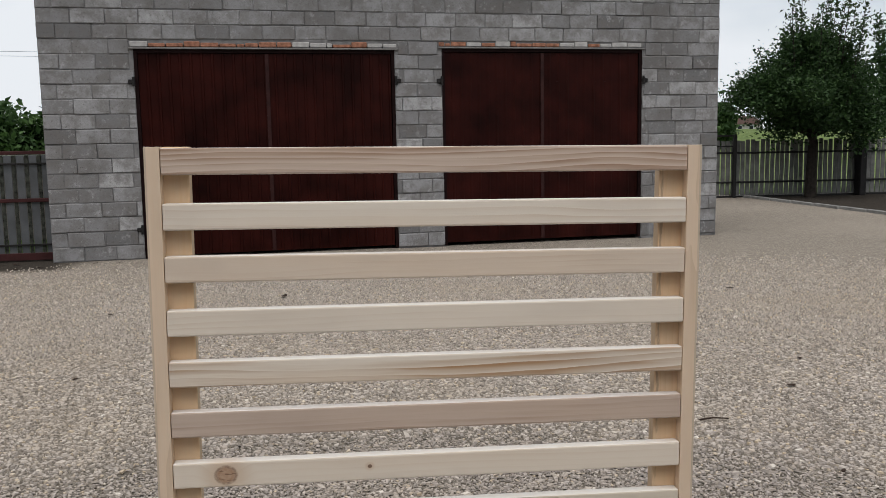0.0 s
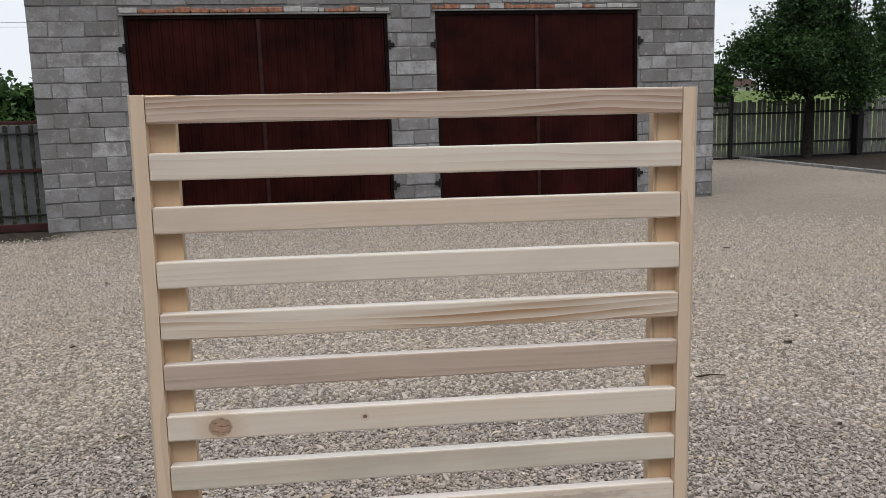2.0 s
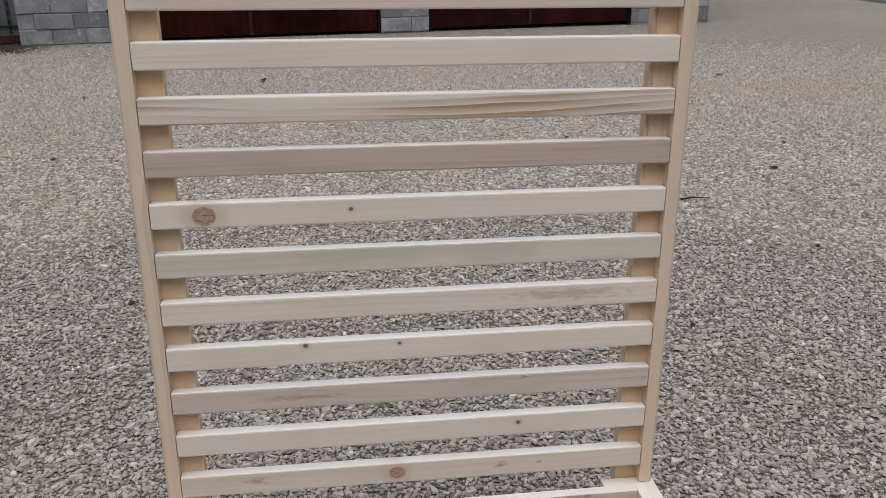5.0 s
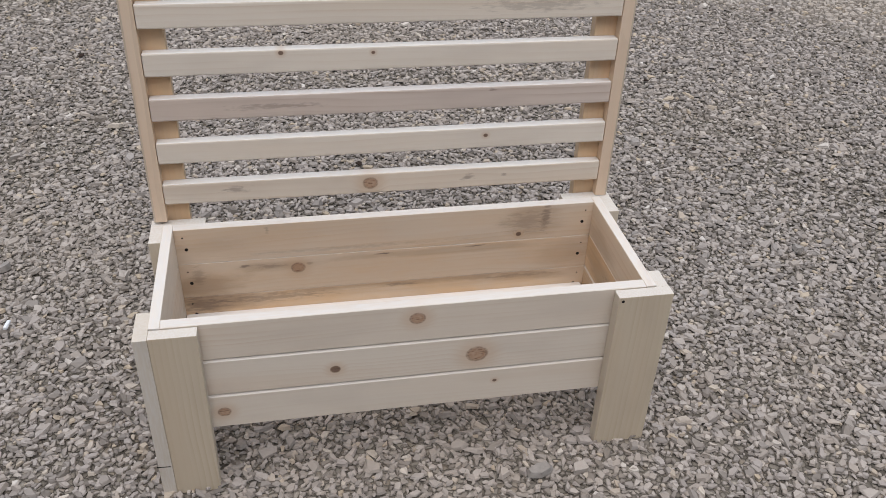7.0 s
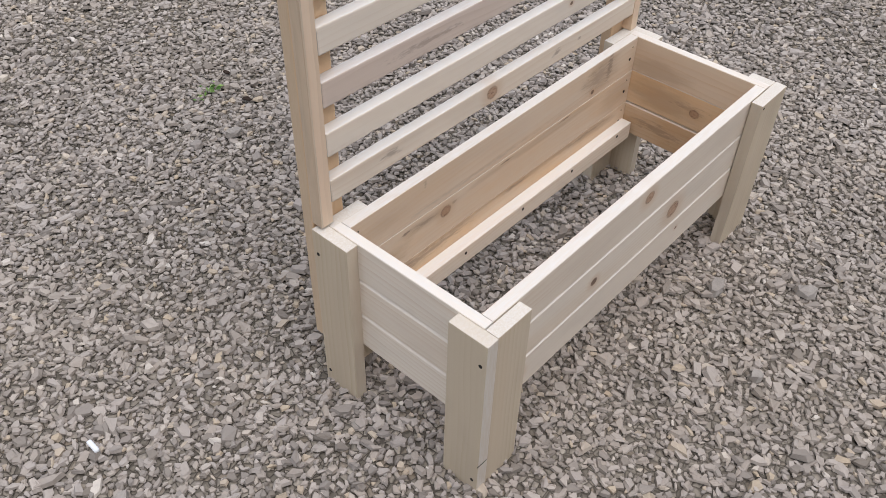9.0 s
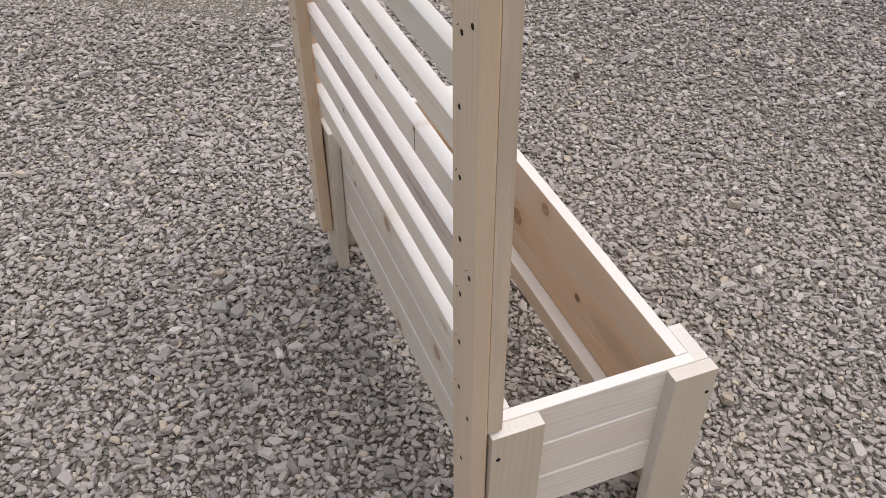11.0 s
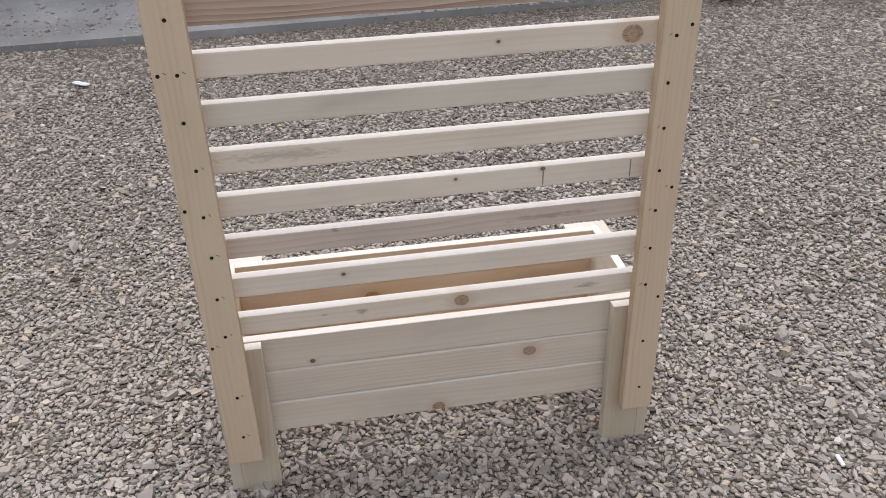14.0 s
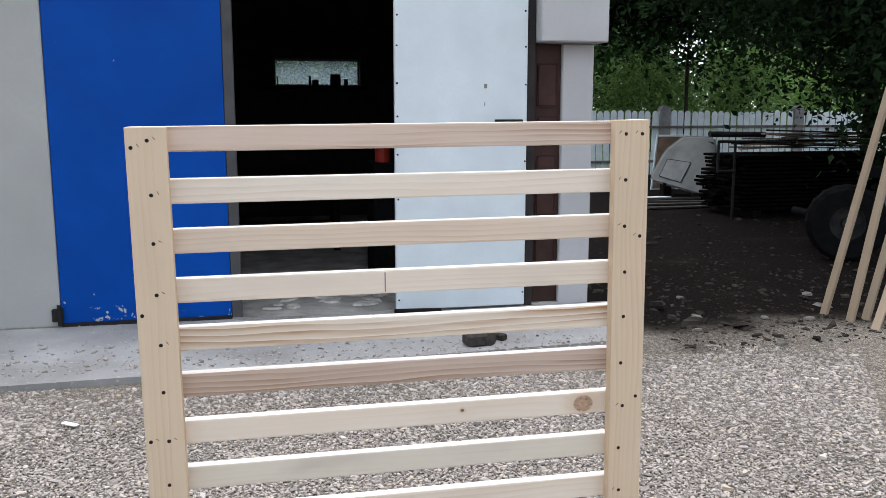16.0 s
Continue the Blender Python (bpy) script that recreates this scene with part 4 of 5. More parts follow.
def build_garage():
    G = pose(-4.385, 11.371, 0, 0, -0.2, 6.55) @ Matrix.Scale(0.9667, 4)
    root = empty("garage", G)
    tagged(root, "unplastered grey cinder-block garage with two maroon double doors", "garage")
    rng = random.Random(11)
    L, H = 10.9, COURSE * 21
    doors = [(1.31, 5.235, 3.25, 3.135, 0.016), (6.0, 9.475, 7.70, 3.165, 0.006)]
    # mortar core of the front wall with its two openings
    spans = [(0, doors[0][0]), (doors[0][1], doors[1][0]), (doors[1][1], L)]
    for a, b in spans:
        part("wall_pier", box(a, b, 0.012, 0.25, -0.1, 3.20), m_mortar, root)
    front = part("front_wall", box(0, L, 0.012, 0.25, 3.205, H), m_mortar, root)
    part("side_wall", box(0, 0.25, 0.255, 8, -0.1, H), m_block, root)
    part("side_wall", box(L - 0.25, L, 0.255, 8, -0.1, H), m_block, root)
    part("back_wall", box(0.255, L - 0.255, 7.75, 8, -0.1, H), m_block, root)
    part("roof", box(-0.3, L + 0.3, -0.3, 8.3, H + 0.004, H + 0.16, 0.02), m_steel_rail, root)
    for x0, x1, mid, top, rib in doors:
        garage_door(root, x0, x1, mid, top, rib)
        lint = part("lintel", box(x0 - 0.06, x1 + 0.05, -0.02, 0.10, top + 0.004, top + 0.028, 0.003), m_steel_rail, root, "thin grey steel lintel under brick")
        x = x0 - 0.05
        k = 0
        while x < x1:
            w = min(rng.choice((0.11, 0.2, 0.24, 0.25, 0.26, 0.27, 0.3)) + rng.uniform(-0.02, 0.02), x1 + 0.04 - x)
            if w < 0.06:
                break
            u = (x - x0) / (x1 - x0)
            red = (u < 0.55 and rng.random() < 0.86) or rng.random() < 0.22
            if x0 < 2 and u < 0.05:
                red = False
            br = part("brick", box(x + 0.006, x + w - 0.006, -0.004, 0.1, top + 0.036, top + 0.036 + rng.uniform(0.045, 0.09), 0.009), m_brick_red if red else m_brick_grey, lint)
            x += w
    # the blocks, course by course
    for c in range(20):
        z0, z1 = c * COURSE, (c + 1) * COURSE
        gaps = []
        for x0, x1, mid, top, rib in doors:
            if z0 < 3.05:
                gaps.append((x0, x1))
            elif z0 < 3.2:
                gaps.append((x0 - 0.06, x1 + 0.05))
        x = -BLOCK * (0.5 if c % 2 else 0.06) + rng.uniform(-0.02, 0.0)
        cuts = []
        while x < L:
            w = BLOCK * rng.choice((1.0, 1.0, 1.0, 1.0, 0.97, 0.94, 1.04)) + rng.uniform(-0.012, 0.012)
            cuts.append((max(0, x), min(L, x + w)))
            x += w
        for a, b in cuts:
            pieces = [(a, b)]
            for g0, g1 in gaps:
                nxt = []
                for p, q in pieces:
                    if q <= g0 or p >= g1:
                        nxt.append((p, q))
                    else:
                        if p < g0:
                            nxt.append((p, g0))
                        if q > g1:
                            nxt.append((g1, q))
                pieces = nxt
            for p, q in pieces:
                if q - p < 0.07:
                    continue
                h = COURSE - 0.010
                y = rng.uniform(-0.016, 0.006)
                zz0 = z0 + 0.007
                part("block", block_bm(q - p - 0.010, h + rng.uniform(-0.004, 0.003), 0.05, rng), m_block, front, m=Matrix.Translation((p + 0.005, y, zz0)) @ pose(0, 0, 0, 0, rng.uniform(-0.35, 0.35), 0))


build_garage()


# ---------------------------------------------------------------- trees
def leaf_cloud(centres, spread, count, size, rng, squash=0.8):
    """Leaf blades (two bent halves each) scattered round the centres."""
    k = count
    c = centres[rng.integers(0, len(centres), k)]
    p = c + rng.normal(0, 1, (k, 3)) * spread * np.array([1, 1, squash])
    n = rng.normal(0, 1, (k, 3)) + np.array([0, 0, 0.9])
    n /= np.linalg.norm(n, axis=1, keepdims=True)
    u = np.cross(n, rng.normal(0, 1, (k, 3)))
    u /= np.linalg.norm(u, axis=1, keepdims=True) + 1e-9
    v = np.cross(n, u)
    s = (size * rng.uniform(0.6, 1.3, k))[:, None]
    tip, base = p + u * s, p - u * s * 0.8
    a, b = p + v * s * 0.48 + n * s * 0.18, p - v * s * 0.48 + n * s * 0.18
    verts = np.stack([base, a, tip, b], 1).reshape(-1, 3)
    f = np.array([[0, 2, 1], [0, 3, 2]])
    faces = (f[None] + 4 * np.arange(k)[:, None, None]).reshape(-1, 3)
    return verts, faces


def tree(name, x, y, height, radius, leaves, size, material, seed, label, trunk=0.13, fork=1.4, shoots=0, squash=1.0, clumps=60, category="tree", low=0.0, taper=0.45, puff=0.155, lobe=None, spread=(0.42, 0.5, 0.30)):
    """A tapered trunk, limbs to the clumps, and a crown of separate leaf blades."""
    rng = np.random.default_rng(seed)
    root = empty(name, Matrix.Translation((x, y, 0)))
    tagged(root, label, category)
    d = rng.normal(0, 1, (clumps, 3))
    d /= np.linalg.norm(d, axis=1, keepdims=True)
    rr = rng.uniform(0.35, 1.0, (clumps, 1)) ** 0.6
    h0 = fork + low
    centre = np.array([0, 0, (h0 + height) / 2])
    ext = np.array([radius, radius, (height - h0) / 2 * squash])
    c = centre + d * rr * ext * rng.uniform(0.6, 1.12, (clumps, 1))
    c[:, :2] *= 1.08 - taper * np.clip((c[:, 2:] - h0) / (height - h0), 0, 1)
    if lobe:
        c[: clumps // 4] = np.array(lobe) + rng.normal(0, 1, (clumps // 4, 3)) * np.array(spread)
    bm = bmesh.new()
    add_cyl(bm, (0, 0, -0.1), (0.05, 0.03, fork), trunk, trunk * 0.72, 10)
    add_cyl(bm, (0.05, 0.03, fork - 0.03), (0.0, 0.08, height * 0.72), trunk * 0.66, trunk * 0.22, 8)
    part("trunk", bm, m_bark, root)
    bm = bmesh.new()
    clear = shoots > 10
    for q in c[:: max(1, clumps // 26)]:
        z = min(q[2] * 0.6 + fork * 0.2, height * 0.6)
        s = Vector((0.03, 0.05, max(fork * 0.9, z)))
        m = s.lerp(Vector(q), 0.5) + Vector((0, 0, -0.08 * height * 0.2))
        add_cyl(bm, s, m, trunk * 0.30, trunk * 0.2, 6)
        add_cyl(bm, m, q, trunk * 0.2, trunk * 0.05, 6)
        if clear:
            part("limb", bm, m_bark, root)
            bm = bmesh.new()
    for k in range(shoots):
        a = rng.uniform(0, 2 * np.pi)
        out = rng.uniform(0.2, 1.0)
        s = np.array([np.cos(a) * radius * out * 0.85, np.sin(a) * radius * 0.5, height * (0.86 - 0.42 * out)])
        e = s + np.array([np.cos(a) * rng.uniform(0.1, 0.7) * out, np.sin(a) * 0.3, rng.uniform(0.7, 2.1)])
        add_cyl(bm, s, e, 0.018, 0.006, 5)
        if clear:
            part("shoot", bm, m_bark, root)
            bm = bmesh.new()
        c = np.concatenate([c, s + (e - s) * np.linspace(0.0, 1.0, 9)[:, None] ** 1.0])
    if not clear:
        part("branchwork", bm, m_bark, root)
    w = puff * radius
    v, f = leaf_cloud(c[:clumps], w, int(leaves * (0.88 if shoots else 1)), size, rng)
    if shoots:
        v2, f2 = leaf_cloud(c[clumps:], 0.085, int(leaves * 0.12), size * 0.9, rng)
        f = np.concatenate([f, f2 + len(v)])
        v = np.concatenate([v, v2])
    crown = soup("crown", v, f, material, root)
    return root


tree("cherry_tree", 12.42, 20.89, 4.75, 2.05, 60000, 0.064, m_leaf_cherry, 5, "leafy dark green cherry tree in the soil bed by the fence", trunk=0.17, fork=1.5, shoots=46, clumps=95, low=-0.25, taper=0.84, puff=0.125, lobe=(-1.05, -0.2, 2.7))
tree("fruit_tree", 17.3, 23.2, 6.0, 2.2, 17000, 0.078, m_leaf_cherry, 6, "leafy green fruit tree behind the picket fence", trunk=0.14, fork=1.2, shoots=6)
for k, (x, y, h, r) in enumerate([(20.0, 44, 3.8, 0.9), (35, 60, 6.0, 4.0), (44, 62, 6.5, 4.5), (23.6, 60, 6.0, 3.0)]):
    tree("field_tree", x, y, h, r, 3600, 0.27, m_leaf_far, 20 + k, "distant rounded green tree beyond the field", trunk=0.25, fork=0.9, clumps=50)
for k in range(7):
    tree("hedge_tree", -17.2 + 2.6 * k - (3 if k > 4 else 0), 36 + (k % 3) * 1.5, 3.3 + 0.25 * ((k * 7) % 3), 2.3, 4200, 0.21, m_leaf_far, 40 + k, "dense green tree in the far hedge", trunk=0.2, fork=0.5, clumps=60)


# ---------------------------------------------------------------- fences, kerb and house on the garage side
def build_left_fence():
    root = empty("metal_fence", pose(-4.436, 11.688, 0, 0, 0, 184.9) @ Matrix.Scale(0.968, 4))
    tagged(root, "grey sheet-metal yard fence with red-brown rails", "fence")
    part("top_rail", box(0, 5.0, -0.045, -0.005, 1.61, 1.665, 0.006), m_rail_red, root)
    part("middle_rail", box(0, 5.0, -0.02, 0.045, 0.90, 0.955, 0.006), m_rail_red, root)
    part("bottom_rail", box(0, 5.0, -0.045, 0.045, 0.02, 0.13, 0.006), m_rail_red, root)
    for z in (0.24, 1.46):
        part("rod", box(0, 5.0, 0.022, 0.042, z, z + 0.028, 0.004), m_black, root)
    for k in range(28):
        x = 0.01 + k * 0.178
        part("sheet_slat", box(x, x + 0.112, -0.004, 0.004, 0.10, 1.60, 0.003), m_fence_metal, root)
        part("worn_strip", box(x + 0.118, x + 0.170, 0.006, 0.016, 0.10, 1.60, 0.003), m_fence_pale, root)
    part("fence_post", box(0.0, 0.06, -0.11, -0.05, 0, 1.66, 0.006), m_rail_red, root)
    part("fence_post", box(2.5, 2.56, -0.11, -0.05, 0, 1.66, 0.006), m_rail_red, root)
    # a low pale shed roof shows just over the fence
    sh = empty("lean_to_shed", pose(-5.9, 14.83, 0) @ Matrix.Scale(0.963, 4))
    tagged(sh, "low shed with a pale mossy corrugated roof behind the fence", "shed")
    part("wall", box(-2.0, 1.2, 0, 2.2, 0, 1.55), m_grey_wood, sh)
    bm = bmesh.new()
    for k in range(18):
        add_box(bm, -2.2 + k * 0.2, -2.02 + k * 0.2, -0.3, 2.5, 1.56, 1.62 + 0.02 * (k % 2), 0.01)
    part("roof", bm, plain("pale_mossy_roof", (0.20, 0.23, 0.18), 0.9, vary=0.35), sh)


def build_picket_fence():
    root = empty("picket_fence", pose(7.992, 21.425, 0, 0, 0, 0.6) @ Matrix.Scale(0.985, 4))
    tagged(root, "weathered grey wooden picket fence with dark iron rails", "fence")
    rng = random.Random(5)
    for z in (0.40, 1.22):
        part("rail", box(0, 16.0, -0.06, -0.018, z, z + 0.055, 0.006), m_black, root)
    for k in range(110):
        x = 0.03 + k * 0.145
        h = 1.60 + rng.uniform(-0.03, 0.03)
        part("picket", box(-0.059, 0.059, -0.011, 0.011, 0.06, h, 0.004), m_picket, root, m=pose(x + rng.uniform(-0.008, 0.008), 0.0, 0, 0, rng.uniform(-0.7, 0.7), 0))
    part("plinth", box(0, 16, -0.05, 0.05, -0.05, 0.05), m_black, root)
    part("gate_post", box(2.44, 2.53, -0.17, -0.065, 0, 1.76, 0.01), m_black, root)
    for z in (1.70, 1.41):
        part("gate_rail", box(1.0, 2.435, -0.12, -0.07, z, z + 0.045, 0.005), m_black, root)
    part("fence_post", box(6.10, 6.30, -0.36, -0.065, 0, 1.66, 0.02), m_black, root)


build_left_fence()
build_picket_fence()


def build_kerb():
    bm = bmesh.new()
    y = 2.0
    while y < 21.2:
        x = 11.02 - 0.0405 * (y - 15)
        add_box(bm, x - 0.04, x + 0.04, y, y + 0.97, -0.1, 0.07, 0.012)
        y += 1.0
    k = part("kerb", bm, m_post_conc)
    tagged(k, "narrow grey concrete kerb edging the soil bed", "kerb", kind="structure")


build_kerb()


def build_field():
    """The meadow rises gently behind the picket fence."""
    bm = bmesh.new()
    rows = []
    for i in range(25):
        y = 24 + i * 6.0
        z = -0.03 + 2.3 * (1 - math.cos(min(1.0, max(0.0, (y - 24) / 40)) * math.pi)) / 2
        rows.append([bm.verts.new((5 + k * 12.0, y, z + 0.12 * math.sin(k * 1.7 + i * 0.9) * min(1, i / 3))) for k in range(14)])
    for a, b in zip(rows, rows[1:]):
        for k in range(13):
            bm.faces.new((a[k], a[k + 1], b[k + 1], b[k]))
    n = Nodes("meadow_grass", 0.9)
    v = n.coords()
    col = n.ramp(n.noise(v, 2.0, 7, 0.7), [(0.3, (0.05, 0.085, 0.02)), (0.7, (0.14, 0.19, 0.055))])
    f = part("field", bm, n.done(col, n.noise(v, 12, 5), 0.6, 0.1))
    tagged(f, "gently rising green meadow beyond the picket fence", "field", kind="structure")


build_field()


def build_house():
    root = empty("farmhouse", pose(71.8, 149.4, 2.2, 0, 0, 10))
    tagged(root, "distant white house with a brown pitched roof", "house")
    part("wall", box(-3.2, 3.2, 0, 7, 0, 2.0), plain("off_white_plaster", (0.5, 0.48, 0.45), 0.9), root)
    bm = bmesh.new()
    v = [bm.verts.new(p) for p in ((-3.6, -0.5, 1.9), (3.6, -0.5, 1.9), (3.6, 7.5, 1.9), (-3.6, 7.5, 1.9), (-3.6, 3.5, 3.4), (3.6, 3.5, 3.4))]
    for q in ((0, 1, 5, 4), (2, 3, 4, 5), (0, 4, 3), (1, 2, 5), (3, 2, 1, 0)):
        bm.faces.new([v[i] for i in q])
    part("roof", bm, m_roof_tile, root)
    for x in (-2.0, 0.4):
        w = part("window", box(x, x + 1.0, -0.06, -0.004, 0.7, 1.7, 0.02), m_white, root)
        part("pane", box(x + 0.08, x + 0.92, -0.075, -0.062, 0.78, 1.62), plain("dark_window_glass", (0.03, 0.035, 0.04), 0.1), w)


build_house()


def build_wires():
    root = empty("power_line", Matrix())
    tagged(root, "thin overhead power wires strung across the sky", "power line")
    for k, dz in enumerate((0.0, 0.18)):
        bm = bmesh.new()
        pts = [Vector((-60 + 6 * i, 70 + i * 0.5, 9.0 + dz * 2 + 0.012 * (i - 8) ** 2)) for i in range(14)]
        for a, b in zip(pts, pts[1:]):
            add_cyl(bm, a, b, 0.014, 0.014, 5)
        part("wire", bm, m_black, root)
    for x, y in ((-60, 70), (18, 76.5)):
        part("pole", add_cyl(bmesh.new(), (x, y, 0), (x, y, 11.6), 0.16, 0.11, 10), m_post_conc, root)


build_wires()


# ---------------------------------------------------------------- the workshop
WY = -5.15
# the workshop front stands slightly askew to the planter
WS = pose(-0.068, 0.005, 0, 0, 0, 1.31) @ Matrix.Scale(0.99, 4)


def hazy_glass():
    """A dusty pane: part clear, part lit through by the sky."""
    n = Nodes("dusty_window_glass", 0.3)
    out = n.t.nodes["Material Output"]
    clear, haze = n.add("ShaderNodeBsdfTransparent"), n.add("ShaderNodeBsdfTranslucent")
    haze.inputs["Color"].default_value = (0.62, 0.78, 0.86, 1)
    mix = n.add("ShaderNodeMixShader")
    mix.inputs[0].default_value = 0.13
    n.link(clear.outputs[0], mix.inputs[1])
    n.link(haze.outputs[0], mix.inputs[2])
    n.link(mix.outputs[0], out.inputs["Surface"])
    return n.mat


m_hazy_glass = hazy_glass()


def build_workshop():
    root = empty("workshop", WS)
    tagged(root, "plastered workshop with a blue door leaf and an open white leaf", "workshop")
    part("front_wall", box(1.862, 7.0, WY - 0.25, WY, -0.1, 3.3, 0.008), m_render_grey, root, "grey-green plastered wall")
    part("wall_pier", box(-2.375, -2.105, WY - 0.25, WY - 0.01, -0.1, 2.205, 0.008), m_render_light, root)
    part("overhead_wall", box(-2.375, 1.858, WY - 0.25, WY - 0.06, 2.93, 3.3), m_render_light, root)
    part("boxed_canopy", box(-2.43, -1.865, WY - 0.24, WY + 0.16, 2.212, 3.3, 0.01), m_render_light, root, "light grey boxed canopy over the small door")
    part("end_wall", box(-2.375, -2.13, -12.0, WY - 0.255, -0.1, 3.3), m_render_light, root)
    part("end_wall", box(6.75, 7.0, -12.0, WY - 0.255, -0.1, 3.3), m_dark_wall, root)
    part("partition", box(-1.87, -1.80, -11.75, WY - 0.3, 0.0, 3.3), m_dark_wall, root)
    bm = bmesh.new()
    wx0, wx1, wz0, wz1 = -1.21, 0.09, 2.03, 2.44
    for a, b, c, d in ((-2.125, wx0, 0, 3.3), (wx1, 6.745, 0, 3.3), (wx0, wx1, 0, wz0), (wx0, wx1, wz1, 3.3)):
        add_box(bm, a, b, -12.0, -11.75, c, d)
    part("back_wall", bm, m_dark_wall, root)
    win = part("window", add_box(add_box(add_box(box(wx0, wx0 + 0.03, -11.9, -11.86, wz0, wz1), wx1 - 0.03, wx1, -11.9, -11.86, wz0, wz1), wx0 + 0.03, wx1 - 0.03, -11.9, -11.86, wz0, wz0 + 0.03), wx0 + 0.03, wx1 - 0.03, -11.9, -11.86, wz1 - 0.03, wz1), m_grey_wood, root)
    pane = part("pane", box(wx0 + 0.03, wx1 - 0.03, -11.885, -11.879, wz0 + 0.03, wz1 - 0.03), m_hazy_glass, win)
    pane.visible_shadow = False
    part("floor_slab", box(-2.1, 6.7, -11.74, WY - 0.0, -0.1, 0.055), plain("rough_dusty_concrete", (0.36, 0.34, 0.31), 0.95, vary=0.45, scale=4, bump=0.5), root)
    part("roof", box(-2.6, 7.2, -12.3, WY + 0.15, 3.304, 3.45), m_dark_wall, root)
    # blue leaf
    blue = part("blue_door", box(-0.628, 0.628, -0.022, 0.022, -1.42, 1.42, 0.004), m_blue, root, "closed blue painted sheet door leaf with chipped paint", m=Matrix.Translation((1.229, WY - 0.03, 1.49)))
    part("door_sill", box(0.60, 1.86, WY - 0.08, WY + 0.005, 0.045, 0.072), m_black, root)
    for z in (0.14,):
        bm = box(1.84, 1.92, WY - 0.02, WY + 0.03, z - 0.05, z + 0.05, 0.008)
        add_cyl(bm, (1.862, WY + 0.025, z - 0.08), (1.862, WY + 0.025, z + 0.08), 0.018)
        part("hinge", bm, m_black, root)
    part("door_jamb", box(0.520, 0.598, WY - 0.10, WY - 0.005, 0.03, 2.95, 0.006), plain("grimy_steel_jamb", (0.07, 0.07, 0.072), 0.6), root)
    # white leaf with its screws
    white = part("white_door", box(-0.541, 0.541, -0.025, 0.025, -1.42, 1.42, 0.004), m_white, root, "white painted door leaf with screws along its edges", m=Matrix.Translation((-1.243, WY + 0.03, 1.485)))
    rng = random.Random(8)
    sc = bpy.data.meshes.new("screw")
    bm = bmesh.new()
    bmesh.ops.create_cone(bm, cap_ends=True, segments=8, radius1=0.009, radius2=0.006, depth=0.006, matrix=pose(0, 0, 0, -90))
    bm.to_mesh(sc)
    bm.free()
    sc.materials.append(m_hole)
    for k in range(10):
        for s in (-1, 1):
            place(new("screw", sc), white, Matrix.Translation((s * 0.523 + rng.uniform(-0.006, 0.006), 0.027, -1.36 + k * 0.29 + rng.uniform(-0.05, 0.05))))
    part("latch", box(-0.50, -0.27, 0.026, 0.06, 0.08, 0.115, 0.005), m_black, white)
    part("scuff", box(-0.205, -0.180, 0.0255, 0.0275, 0.36, 0.395), m_steel_rail, white)
    part("scuff", box(-0.19, -0.184, 0.0255, 0.0275, 0.22, 0.25), m_steel_rail, white)
    part("door_post", box(-1.862, -1.790, WY - 0.10, WY + 0.02, 0.03, 2.95, 0.006), plain("black_brown_post", (0.03, 0.026, 0.026), 0.6), root)
    # carved brown door
    brown = part("brown_door", box(-2.104, -1.864, WY - 0.09, WY - 0.05, 0.06, 2.20, 0.004), m_brown_wood, root, "dark brown panelled wooden door")
    for z0, z1 in ((0.25, 0.72), (0.80, 1.30), (1.38, 1.62), (1.70, 2.05)):
        part("panel", box(-2.07, -1.90, WY - 0.052, WY - 0.035, z0, z1, 0.014), m_brown_wood, brown)


build_workshop()


def build_apron():
    bm = bmesh.new()
    pts = [(7.0, WY + 0.004), (7.0, -3.66), (1.9, -3.70), (0.0, -3.78), (-2.1, -3.92), (-2.75, WY + 0.004)]
    lo = [bm.verts.new((x, y, -0.08)) for x, y in pts]
    hi = [bm.verts.new((x, y, 0.045)) for x, y in pts]
    bm.faces.new(hi)
    for k in range(len(pts)):
        j = (k + 1) % len(pts)
        bm.faces.new((lo[k], lo[j], hi[j], hi[k]))
    bmesh.ops.recalc_face_normals(bm, faces=bm.faces)
    n = Nodes("dusty_apron_concrete", 0.9)
    v = n.coords()
    big = n.noise(v, 1.2, 6)
    col = n.ramp(big, [(0.35, (0.215, 0.21, 0.203)), (0.65, (0.335, 0.33, 0.322))])
    crumbs = n.noise(v, 26, 5, 0.7)
    col = n.mix(n.step(crumbs, 0.60, 0.68, 0, 0.7), col, (0.50, 0.47, 0.42))
    col = n.mix(n.step(crumbs, 0.36, 0.31, 0, 0.8), col, (0.05, 0.045, 0.04))
    a = part("apron", bm, n.done(col, crumbs, 0.4, 0.004), m=WS)
    tagged(a, "low dusty concrete apron in front of the workshop", "apron", kind="structure")


build_apron()


def thing(name, bm, material, label, category, m=None, group=""):
    return tagged(part(name, bm, material, None, label, m), label, category, group)


# clutter inside and before the workshop
m_oily = plain("oily_brown_timber", (0.055, 0.048, 0.042), 0.7, vary=0.6, scale=14)
thing("timber_offcut", add_cyl(box(-0.05, 0.105, -0.07, 0.07, 0, 0.085, 0.014), (-0.06, -0.065, 0.044), (-0.06, 0.065, 0.044), 0.046, 0.046, 18), m_oily, "black oily timber offcut on the concrete apron", "timber", WS @ pose(-1.12, -4.02, 0.046, 0, 0, 8))
thing("timber_beam", box(-0.19, 0.19, -0.045, 0.045, 0, 0.045, 0.008), m_dark_wood, "short dark weathered beam lying by the white door", "timber", WS @ pose(-0.86, -4.98, 0.046, 0, 0, -6))
